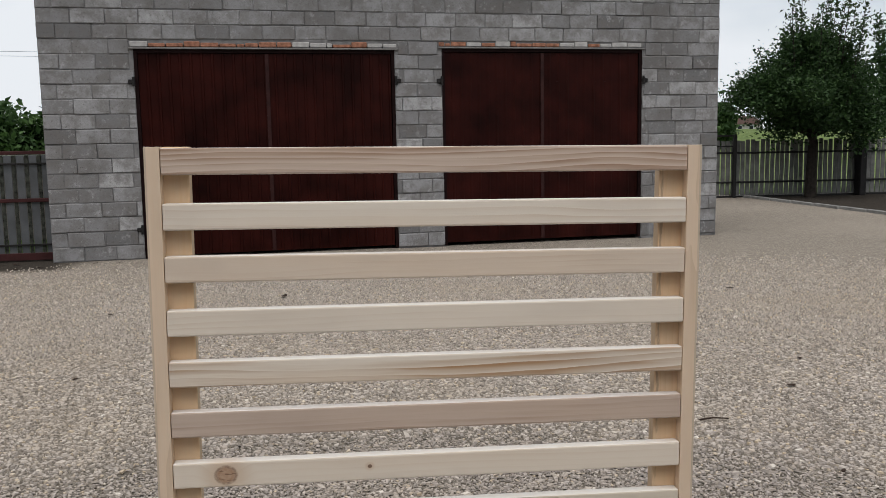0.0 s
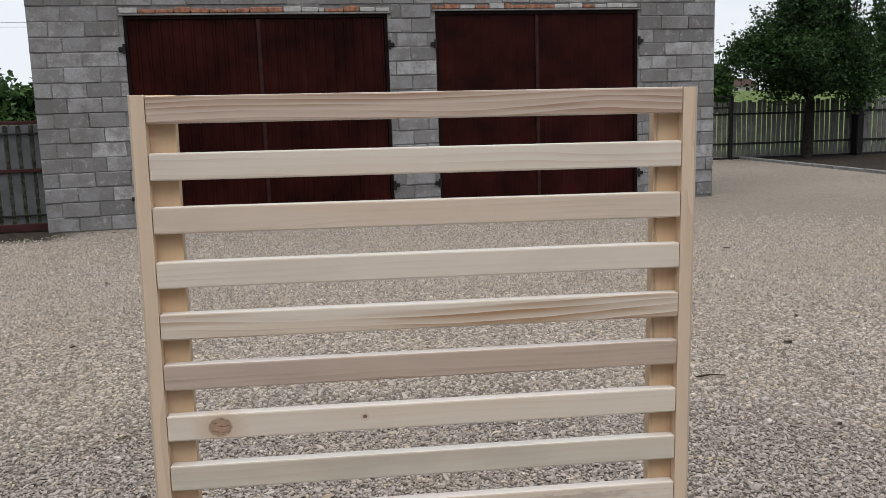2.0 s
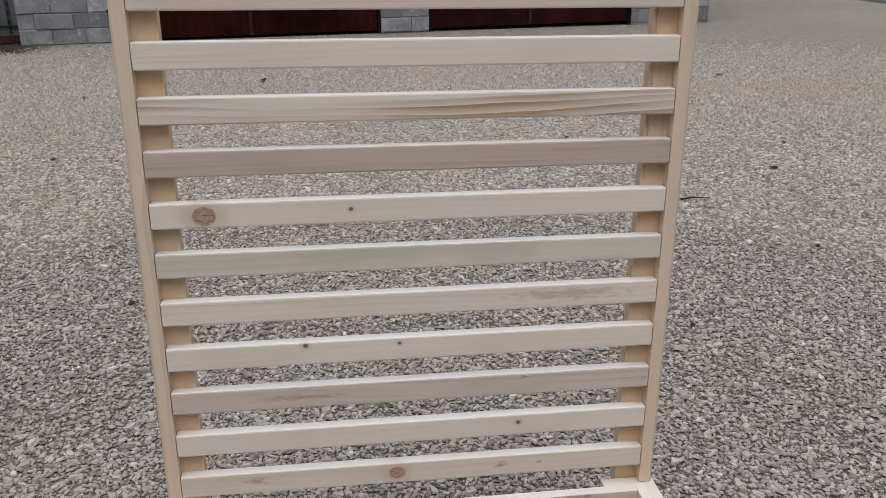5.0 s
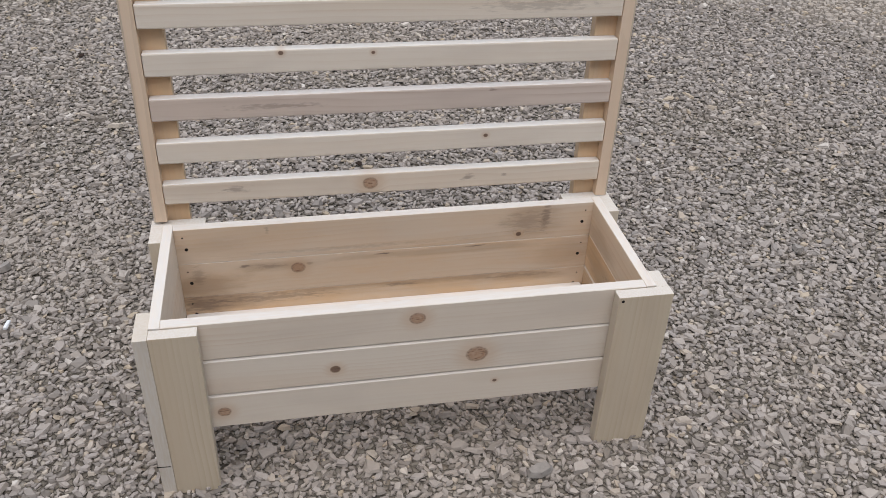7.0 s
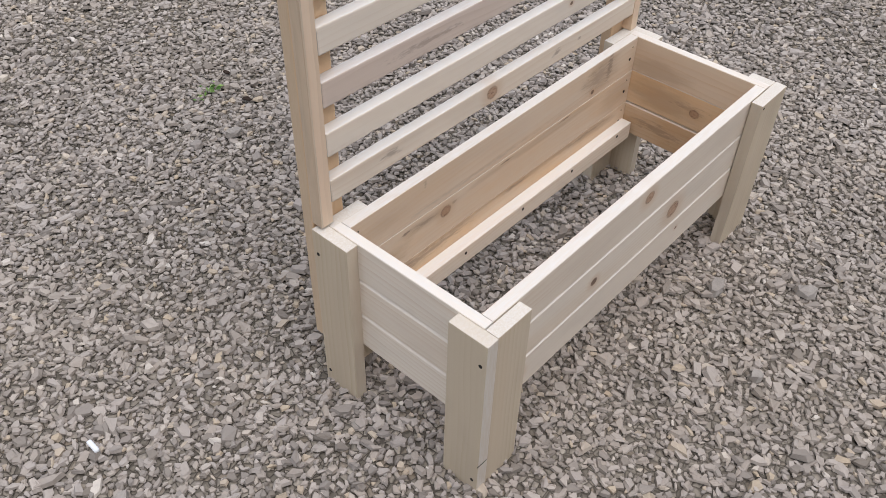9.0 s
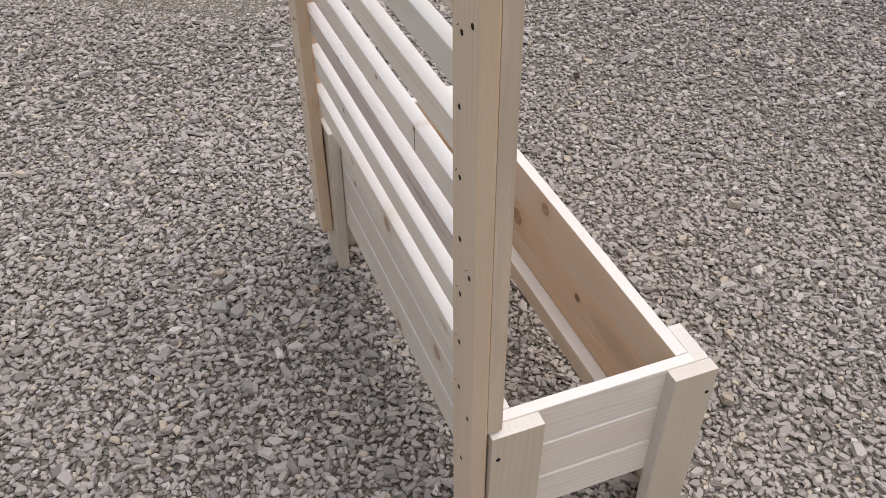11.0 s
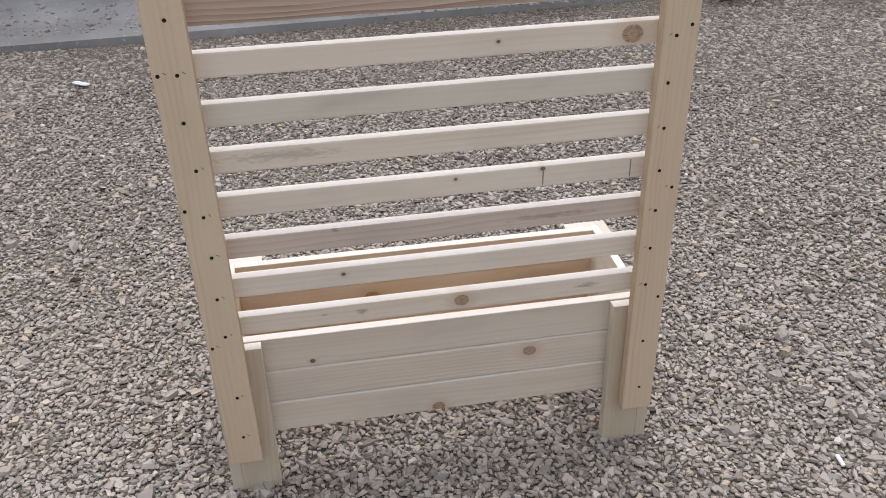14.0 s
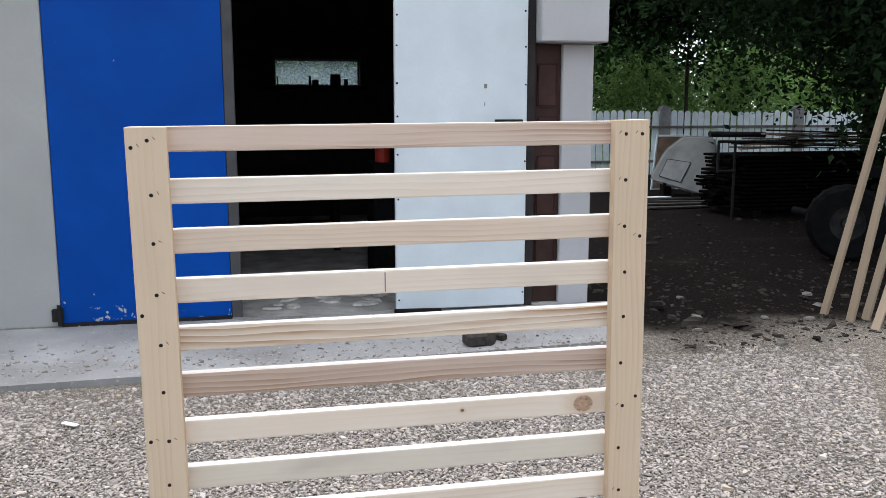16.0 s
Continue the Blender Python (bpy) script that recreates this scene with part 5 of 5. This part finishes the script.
thing("timber_beam", box(-0.5, 0.5, -0.03, 0.03, 0, 0.045, 0.008), m_oily, "black weathered beam lying across the concrete apron", "timber", WS @ pose(-1.0, -4.45, 0.046, 0, 0, 130.7))
thing("lath", box(-0.22, 0.22, -0.016, 0.016, 0, 0.02, 0.003), m_litter, "short pale lath on the concrete apron", "timber", WS @ pose(0.46, -4.57, 0.046, 0, 0, 83))
thing("workbench", add_box(add_box(add_box(box(-0.9, 0.6, -0.35, 0.35, 0.78, 0.84, 0.01), -0.85, -0.78, -0.3, 0.3, 0, 0.78), 0.48, 0.55, -0.3, 0.3, 0, 0.78), -0.8, 0.5, -0.3, 0.3, 0.25, 0.29), m_dark_wood, "dark workbench inside the workshop", "workbench", WS @ pose(0.3, -8.6, 0.056))
for k, (x, w, h) in enumerate(((-0.98, 0.07, 0.10), (-0.82, 0.17, 0.17), (-0.52, 0.11, 0.09), (-0.44, 0.04, 0.14), (0.04, 0.025, 0.13))):
    thing("jar" if w < 0.12 else "tin", add_cyl(bmesh.new(), (0, 0, 0), (0, 0, h), w / 2, w / 2.2, 14), m_black, "dark tin or jar standing on the workshop window ledge", "container", WS @ pose(x, -11.66, 2.034), "things on the window ledge")
thing("window_ledge", box(-1.3, 0.4, -11.74, -11.55, 1.99, 2.03, 0.006), m_dark_wood, "dark wooden ledge under the workshop window", "ledge", WS)
thing("tool_cabinet", add_box(box(-0.3, 0.3, -0.25, 0.25, 0.0, 1.12, 0.01), -0.27, 0.27, 0.252, 0.26, 0.1, 1.0), m_tyre, "dark steel tool cabinet inside the workshop", "cabinet", WS @ pose(-1.0, -6.7, 0.056))
thing("red_canister", add_cyl(add_cyl(bmesh.new(), (0, 0, 0), (0, 0, 0.2), 0.075, 0.075, 18), (0, 0, 0.2), (0, 0, 0.25), 0.075, 0.03, 18), m_red, "red metal canister standing on the tool cabinet", "canister", WS @ pose(-0.815, -6.6, 1.178))


# ---------------------------------------------------------------- the dark corner beside the workshop
def build_back_fence():
    root = empty("picket_fence", pose(-1.746, -17.927, 0, 0, 0, 182.64) @ Matrix.Scale(0.978, 4))
    tagged(root, "pale blue-grey picket fence with rounded tops and concrete posts", "fence")
    bm = bmesh.new()
    add_box(bm, -0.074, 0.074, -0.011, 0.011, 0.10, 1.60)
    bmesh.ops.create_cone(bm, cap_ends=True, segments=16, radius1=0.074, radius2=0.074, depth=0.0215, matrix=pose(0, 0, 1.60, 90))
    me = bpy.data.meshes.new("picket")
    bm.to_mesh(me)
    bm.free()
    me.materials.append(m_picket_blue)
    rng = random.Random(2)
    for k in range(105):
        place(new("picket", me), root, pose(0.1 + k * 0.182, 0.04, rng.uniform(-0.02, 0.02), 0, rng.uniform(-0.8, 0.8), 0))
    for z in (0.4, 1.25):
        part("rail", box(0, 19.2, -0.03, 0.026, z, z + 0.06), m_grey_wood, root)
    for x in (3.67, 7.47, 11.26, 15.05):
        bm = box(-0.15, 0.15, -0.08, 0.12, 0, 1.68, 0.02)
        add_cyl(bm, (0, -0.076, 1.66), (0, 0.116, 1.66), 0.146, 0.146, 16)
        part("fence_post", bm, m_post_conc, root, m=Matrix.Translation((x, 0.06, 0)))


build_back_fence()


# old planks near black, with the stack's deep shade in their colour
m_shade_plank = plain("shade_black_plank", (0.006, 0.005, 0.0045), 0.95, vary=0.6, scale=9, spec=0.01)
m_lath = plain("brown_lath", (0.33, 0.215, 0.15), 0.8, vary=0.4, scale=5)


def build_stack():
    rng = random.Random(9)
    root = empty("timber_stack", pose(-8.255, -11.251, 0, 0, 0, 4.6) @ Matrix.Scale(0.994, 4))
    tagged(root, "high stack of dark old boards with loose laths on top", "timber stack")
    for r in range(14):
        z = 0.12 + r * 0.062
        for k in range(5):
            y = -0.55 + k * 0.24 + rng.uniform(-0.02, 0.02)
            e = rng.uniform(-0.12, 0.12)
            part("plank", box(-1.7 + e, 1.60 + rng.uniform(-0.12, 0.10), y, y + 0.2, z, z + 0.042, 0.004), m_shade_plank, root, m=pose(0, 0, 0, 0, 0, rng.uniform(-0.6, 0.6)))
    for k in range(12):
        part("lath", box(-1.3, 1.2, -0.045, 0.045, 0, 0.025), (m_grey_wood, m_lath, m_bark)[k % 3], root, m=pose(rng.uniform(-0.5, 0.2), -0.4 + k * 0.07, 1.03 + 0.025 * k, 0, rng.uniform(-2.5, 2.5), rng.uniform(-10, 10)))
    for x in (-1.4, 1.2):
        part("bearer", box(x, x + 0.14, -0.6, 0.6, -0.02, 0.115), m_dark_wood, root)
    part("tube", add_cyl(bmesh.new(), (2.02, 0.35, 1.30), (1.0, 0.30, 1.28), 0.045, 0.045, 14), m_black, root)
    bm = bmesh.new()
    for p, q in (((1.80, 0.72, 0), (1.80, 0.72, 1.21)), ((2.10, 0.74, 1.20), (0.7, 0.66, 1.17)), ((2.10, 0.74, 0.74), (2.10, 0.74, 1.21)), ((2.10, 0.74, 0.75), (1.80, 0.72, 0.75))):
        add_cyl(bm, p, q, 0.022, 0.022, 10)
    part("rack", bm, m_black, root)


build_stack()


def build_shell():
    """The cut-off rear end of a car, lying on blocks with its sloping panel upward."""
    root = empty("car_hatch_shell", pose(-7.429, -13.856, 0, 0, 0, 0.6) @ Matrix.Scale(0.986, 4))
    tagged(root, "dusty silver car hatch shell dumped beside the timber stack", "car part")
    out = Vector((0.406, 0.685, 0.605))
    face = [(0.70, -0.003, 0.313), (0.0, 0.60, 0.10), (-0.45, 0.79, 0.105), (-0.62, 0.02, 1.167), (-0.10, -0.30, 1.186), (0.29, -0.29, 0.912), (0.707, -0.07, 0.386)]
    bm = bmesh.new()
    near = [bm.verts.new(p) for p in face]
    away = [bm.verts.new(Vector(p) * 0.9 + Vector((-0.38, -0.66, 0.06))) for p in face]
    bm.faces.new(near)
    bm.faces.new(away[::-1])
    for i in range(len(face)):
        j = (i + 1) % len(face)
        bm.faces.new((near[j], near[i], away[i], away[j]))
    bmesh.ops.recalc_face_normals(bm, faces=bm.faces)
    bmesh.ops.bevel(bm, geom=bm.edges[:], offset=0.05, segments=3, affect="EDGES")
    part("body", bm, m_car, root)
    pane = [Vector(p) for p in ((0.298, -0.133, 0.73), (-0.062, 0.131, 0.673), (0.215, 0.291, 0.305), (0.532, 0.011, 0.411))]
    bm = bmesh.new()
    lo = [bm.verts.new(p - out * 0.01) for p in pane]
    hi = [bm.verts.new(p + out * 0.008) for p in pane]
    bm.faces.new(hi)
    for i in range(4):
        j = (i + 1) % 4
        bm.faces.new((lo[i], lo[j], hi[j], hi[i]))
    bmesh.ops.recalc_face_normals(bm, faces=bm.faces)
    part("window", bm, m_glass_dusty, root)
    bm = bmesh.new()
    for i in range(4):
        add_cyl(bm, pane[i] + out * 0.006, pane[(i + 1) % 4] + out * 0.006, 0.007, 0.007, 6)
    part("window_seal", bm, m_rim, root)
    for x, y, h in ((0.42, 0.05, 0.30), (-0.15, 0.45, 0.16), (-0.5, -0.35, 0.2), (0.1, -0.55, 0.25)):
        part("foot_block", box(x - 0.07, x + 0.07, y - 0.09, y + 0.09, -0.01, h, 0.01), m_dark_wood, root)


build_shell()
m_old_board = plain("old_grey_board", (0.06, 0.055, 0.05), 0.9, vary=0.5, scale=7)
thing("pipe", add_cyl(bmesh.new(), (-0.9, 0, 0.06), (0.7, 0.1, 0.06), 0.055, 0.055, 12), m_rim, "grey pipe lying before the timber stack", "pipe", pose(-6.660, -12.779, 0.0))
for k in range(4):
    thing("old_board", box(-0.95, 0.95, -0.08, 0.08, 0, 0.03, 0.004), m_old_board, "grey weathered board lying on the soil", "board", pose(-6.8 + 0.1 * k, -12.0 - 0.20 * k, 0.01 + 0.03 * (k % 2), 0, 0, 3 - 4 * k), "boards on the soil")
thing("scrap_board", box(-0.30, 0.30, -0.16, 0.16, 0, 0.03, 0.004), m_litter, "white scrap board lying on old boards", "board", pose(-6.500, -13.202, 0.05, 3, 0, 8))
panel = thing("leaning_panel", box(-0.33, 0.33, -0.012, 0.012, 0.03, 1.12, 0.004), m_lath, "brown panel in a pale frame leaning by the fence", "panel", pose(-7.784, -15.388, 0.0, -8, 0, 6))
for x0, x1, z0, z1 in ((-0.37, -0.335, 0, 1.16), (0.335, 0.37, 0, 1.16), (-0.33, 0.33, 1.124, 1.16), (-0.33, 0.33, 0, 0.026)):
    part("frame", box(x0, x1, -0.02, 0.02, z0, z1, 0.004), m_picket_blue, panel, "pale painted frame strip")


def build_trailer():
    root = empty("farm_trailer", pose(-6.261, -7.127, 0, 0, 0, 0.6))
    tagged(root, "old farm trailer with a black tyre and grey-blue side", "trailer")
    def ring(r_in, r_out, w, name, mat, parent, lugs=False):
        bm = bmesh.new()
        n = 40
        prof = [(r_in, -w / 2), (r_out - 0.05, -w / 2), (r_out, -w * 0.34), (r_out, w * 0.34), (r_out - 0.05, w / 2), (r_in, w / 2)]
        rows = []
        for i in range(n):
            a = 2 * math.pi * i / n
            k = 0.008 if lugs and i % 2 else 0.0
            rows.append([bm.verts.new(((r - (k if r == r_out else 0)) * math.cos(a), y, (r - (k if r == r_out else 0)) * math.sin(a))) for r, y in prof])
        for i in range(n):
            p, q = rows[i], rows[(i + 1) % n]
            for j in range(len(prof)):
                l = (j + 1) % len(prof)
                bm.faces.new((p[j], q[j], q[l], p[l]))
        bmesh.ops.recalc_face_normals(bm, faces=bm.faces)
        return part(name, bm, mat, parent)
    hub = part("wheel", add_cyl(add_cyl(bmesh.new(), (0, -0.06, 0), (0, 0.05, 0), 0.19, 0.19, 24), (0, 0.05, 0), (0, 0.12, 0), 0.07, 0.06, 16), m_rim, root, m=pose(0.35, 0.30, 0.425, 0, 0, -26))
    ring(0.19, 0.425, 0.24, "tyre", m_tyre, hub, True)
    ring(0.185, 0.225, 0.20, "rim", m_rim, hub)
    for k in range(6):
        a = k * math.pi / 3
        part("bolt", add_cyl(bmesh.new(), (0.13 * math.cos(a), 0.05, 0.13 * math.sin(a)), (0.13 * math.cos(a), 0.075, 0.13 * math.sin(a)), 0.015, 0.015, 6), m_black, hub)
    part("axle", add_cyl(bmesh.new(), (0.35, 0.25, 0.425), (0.2, -0.9, 0.425), 0.05), m_tyre, root)
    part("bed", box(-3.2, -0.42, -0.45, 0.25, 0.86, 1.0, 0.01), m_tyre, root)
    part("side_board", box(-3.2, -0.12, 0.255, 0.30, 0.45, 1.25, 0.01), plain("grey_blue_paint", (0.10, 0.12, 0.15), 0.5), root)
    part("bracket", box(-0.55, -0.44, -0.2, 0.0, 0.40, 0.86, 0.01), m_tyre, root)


build_trailer()


# batten colour lowered to hold the shade of the trees above
m_batten = pine("pine_batten_shaded", (0.30, 0.235, 0.165), (0.21, 0.155, 0.10), edge_mix=0.0, ends=0.2)


def build_poles():
    spec = [((-4.169, -4.487), (-4.964, -4.70, 2.6)), ((-4.218, -4.218), (-4.954, -4.54, 2.6)), ((-4.387, -4.26), (-5.50, -4.89, 2.5)), ((-4.232, -3.939), (-4.86, -4.46, 0.62))]
    for (x, y), top in spec:
        a, b = Vector((x + 0.054, y - 0.05, -0.02)), Vector(top) + Vector((0.054, -0.05, 0))
        d = b - a
        m = Matrix.Translation((a + b) / 2) @ d.to_track_quat("X", "Z").to_matrix().to_4x4()
        ob = part("wooden_pole", box(-d.length / 2, d.length / 2, -0.031, 0.031, -0.018, 0.018, 0.004), m_batten, None, m=m)
        tagged(ob, "long pale pine batten leaning upright on the gravel", "batten", "leaning battens")
    # the trestle head on which the battens lean
    t = empty("trestle", Matrix())
    tagged(t, "tall wooden trestle that the battens lean on", "trestle")
    part("bar", box(-5.75, -4.90, -4.86, -4.78, 2.42, 2.50, 0.006), m_batten, t)
    for x in (-5.70, -5.25):
        part("leg", box(x - 0.04, x + 0.04, -4.84, -4.80, -0.02, 2.42, 0.006), m_batten, t)


build_poles()

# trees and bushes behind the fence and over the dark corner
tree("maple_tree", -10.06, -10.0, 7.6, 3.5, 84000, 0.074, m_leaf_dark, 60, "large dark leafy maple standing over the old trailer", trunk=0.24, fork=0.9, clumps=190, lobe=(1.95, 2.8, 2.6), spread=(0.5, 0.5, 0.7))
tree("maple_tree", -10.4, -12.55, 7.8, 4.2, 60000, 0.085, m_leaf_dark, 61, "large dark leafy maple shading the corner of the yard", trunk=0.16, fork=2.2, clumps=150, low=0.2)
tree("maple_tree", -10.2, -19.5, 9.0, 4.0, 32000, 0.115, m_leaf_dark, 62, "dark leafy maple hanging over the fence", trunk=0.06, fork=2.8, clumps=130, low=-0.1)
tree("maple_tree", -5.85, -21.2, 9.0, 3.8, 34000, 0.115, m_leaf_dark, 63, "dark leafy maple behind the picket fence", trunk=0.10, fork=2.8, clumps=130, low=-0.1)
# unseen maple, added only to shade the corner from above
tree("maple_tree", -11.6, -6.4, 8.5, 4.9, 42000, 0.115, m_leaf_dark, 64, "broad dark maple added out of view to shade the yard corner", trunk=0.22, fork=2.6, clumps=170, low=1.2, taper=0.2, lobe=(4.4, -0.8, 5.6), spread=(1.6, 1.8, 0.5))
for k, (x, y, h, r) in enumerate([(-7.4, -22.5, 3.4, 1.9), (-10.4, -22.0, 3.3, 2.0), (-13.4, -22.0, 3.6, 2.1), (-16.4, -22.0, 3.8, 2.2), (-19.6, -21.0, 4.2, 2.6), (-4.4, -23, 3.6, 2.0)]):
    tree("bush", x + 0.35, y + 0.4, h, r, 7500, 0.082, m_leaf_fresh, 70 + k, "fresh green bush behind the picket fence", trunk=0.08, fork=0.3, clumps=80, category="bush")
for k, (x, y, h, r) in enumerate([(-8, -35, 6.0, 4.0), (-15, -36, 6.5, 4.5), (-22, -33, 7.0, 5.0), (-3.4, -42, 6.3, 2.6), (1.6, -41, 7.0, 2.4), (-0.9, -47, 5.6, 2.6), (-29, -27, 11, 6)]):
    tree("far_tree", x + 0.35, y, h, r, 4800, 0.27, m_leaf_far, 90 + k, "tall green tree beyond the fence", trunk=0.3, fork=1.2, clumps=90)


# ---------------------------------------------------------------- small things on the yard
def dead_leaf(x, y, s, turn):
    bm = bmesh.new()
    rng = random.Random(int(x * 100) + 7)
    ring = [bm.verts.new((math.cos(a) * s * rng.uniform(0.6, 1.1), math.sin(a) * s * 0.6 * rng.uniform(0.6, 1.1), rng.uniform(0.002, 0.35 * s))) for a in [i * math.pi / 4 for i in range(8)]]
    c = bm.verts.new((0, 0, s * 0.25))
    for i in range(8):
        bm.faces.new((c, ring[i], ring[(i + 1) % 8]))
    r = bmesh.ops.extrude_face_region(bm, geom=bm.faces[:])
    bmesh.ops.translate(bm, vec=(0, 0, -0.003), verts=[v for v in r["geom"] if isinstance(v, bmesh.types.BMVert)])
    bmesh.ops.recalc_face_normals(bm, faces=bm.faces)
    thing("dead_leaf", bm, m_dead_leaf, "curled dark dead leaf lying on the gravel", "leaf", pose(x, y, 0.014, 0, 0, turn), "dead leaves on the gravel")


for k, (x, y, s) in enumerate([(2.737, 3.731, 0.035), (-2.089, 4.685, 0.03), (-0.851, 7.791, 0.07), (0.02, 0.95, 0.018), (-1.55, 1.35, 0.03), (-1.354, 6.816, 0.04), (3.151, 4.386, 0.03), (1.2, 0.9, 0.016), (-2.477, 7.098, 0.04), (3.960, 7.347, 0.05), (2.239, 2.297, 0.02), (-1.034, 2.053, 0.022), (2.28, 1.5, 0.014), (1.05, -0.99, 0.022), (1.07, -1.67, 0.016), (1.610, 4.787, 0.03), (0.07, 1.11, 0.016), (1.26, 1.51, 0.014), (-4.065, 10.964, 0.05), (-3.725, 11.093, 0.04), (-4.357, 10.770, 0.06), (-3.388, 11.022, 0.04), (-4.830, 11.189, 0.06), (-4.649, 10.623, 0.05), (0.454, 10.700, 0.04), (1.193, 10.999, 0.05)]):
    dead_leaf(x, y, s, 40 * k)
bm = add_cyl(add_cyl(bmesh.new(), (-0.085, 0, 0.012), (0.0, 0.012, 0.016), 0.006, 0.005, 6), (0.0, 0.012, 0.016), (0.09, -0.004, 0.012), 0.005, 0.003, 6)
thing("twig", bm, m_dead_leaf, "short dark twig lying on the gravel", "twig", pose(1.941, 3.134, 0.008))
thing("white_scrap", box(-0.05, 0.05, -0.018, 0.018, 0, 0.012, 0.005), m_litter, "small white plastic scrap on the gravel", "litter", pose(1.372, -2.946, 0.014, 4, 0, -35))
thing("white_scrap", box(-0.018, 0.018, -0.005, 0.005, 0, 0.008, 0.002), m_litter, "tiny white scrap on the gravel", "litter", pose(-0.93, 0.22, 0.016, 0, 6, 88))

# flat stones where the gravel meets the dark soil
def flat_stone(x, y, w, d, turn, material=None, z=0.004, name="flat_stone", label="flat pale limestone lying where gravel meets soil", category="stone", group="flat stones by the soil"):
    rng = random.Random(int(x * 1000 + y * 77))
    bm = bmesh.new()
    low = [bm.verts.new((math.cos(a) * w * rng.uniform(0.8, 1.1), math.sin(a) * d * rng.uniform(0.8, 1.1), 0)) for a in [i * math.pi / 3.5 for i in range(7)]]
    top = [bm.verts.new((v.co.x * rng.uniform(0.7, 0.92), v.co.y * rng.uniform(0.7, 0.92), 0.013 + rng.uniform(-0.004, 0.006))) for v in low]
    bm.faces.new(top)
    for i in range(7):
        j = (i + 1) % 7
        bm.faces.new((low[i], low[j], top[j], top[i]))
    bmesh.ops.recalc_face_normals(bm, faces=bm.faces)
    thing(name, bm, material or m_pale_stone, label, category, pose(x, y, z, 0, 0, turn), group)


m_pale_stone = plain("pale_limestone", (0.15, 0.14, 0.125), 0.9, vary=0.5, scale=14, bump=0.5)
for k, (x, y, w, d) in enumerate([(-3.251, -3.757, 0.055, 0.04), (-3.893, -4.394, 0.07, 0.05), (-3.560, -4.495, 0.06, 0.04), (-4.288, -4.797, 0.09, 0.06), (-3.036, -4.622, 0.05, 0.03), (-2.842, -4.223, 0.05, 0.035), (-4.430, -5.244, 0.08, 0.05), (-3.224, -5.315, 0.05, 0.035)]):
    flat_stone(x, y, w, d, 37 * k)
rng = random.Random(21)
m_plaster = plain("broken_white_plaster", (0.46, 0.44, 0.40), 0.95, vary=0.3, scale=12, bump=0.5)
for k in range(16):
    flat_stone(rng.uniform(-0.62, 0.42), rng.uniform(-5.75, -5.25), rng.uniform(0.05, 0.13), rng.uniform(0.03, 0.08), 41 * k, m_plaster, 0.058, "plaster_fragment", "broken pale plaster fragment on the workshop threshold", "rubble", "plaster rubble on the threshold")


# odd stones and scraps that stand out of the gravel
m_pale_chip = plain("pale_grey_chip", (0.31, 0.283, 0.256), 0.9, vary=0.25, scale=30, bump=0.5)
m_cream_chip = plain("cream_sandstone", (0.38, 0.32, 0.245), 0.9, vary=0.3, scale=30, bump=0.5)
for k, (x, y) in enumerate([(0.08, -0.63), (0.36, 0.34), (0.38, -0.6), (-0.11, 0.84), (1.01, 0.98), (0.33, 0.3), (0.44, 0.3), (0.26, -0.44), (-0.94, -0.11), (-1.15, -0.06), (-1.19, 0.02), (-1.05, -0.28), (1.24, 0.26)]):
    flat_stone(x, y, 0.020 + 0.004 * (k % 4), 0.016 + 0.003 * (k % 3), 53 * k, m_pale_chip, 0.011, "stone", "larger pale grey stone lying in the gravel", "stone", "odd stones in the gravel")
for k, (x, y) in enumerate([(-0.32, -0.62), (0.25, -1.05), (-0.34, -1.38), (-1.02, -0.2), (0.48, 0.32)]):
    flat_stone(x, y, 0.022, 0.014, 67 * k, m_cream_chip, 0.013, "stone", "cream sandstone pebble lying in the gravel", "stone", "odd stones in the gravel")
for k in range(26):
    flat_stone(rng.uniform(-1.75, -0.85), rng.uniform(-0.55, 0.75), rng.uniform(0.012, 0.024), rng.uniform(0.010, 0.017), 29 * k, m_pale_chip, 0.011, "stone", "larger pale grey stone lying in the gravel", "stone", "odd stones in the gravel")


def weed(x, y, seed):
    rng = np.random.default_rng(seed)
    v, f = leaf_cloud(np.array([[0, 0, 0.012], [0.03, 0.01, 0.01], [-0.035, -0.01, 0.008]]), 0.012, 26, 0.011, rng)
    v[:, 2] = np.maximum(v[:, 2], 0.002)
    tagged(soup("weed", v, f, m_leaf_fresh, None, Matrix.Translation((x, y, 0.01))), "tiny green weed sprouting between the gravel chips", "weed", "weeds in the gravel")


weed(-0.03, 1.07, 5)
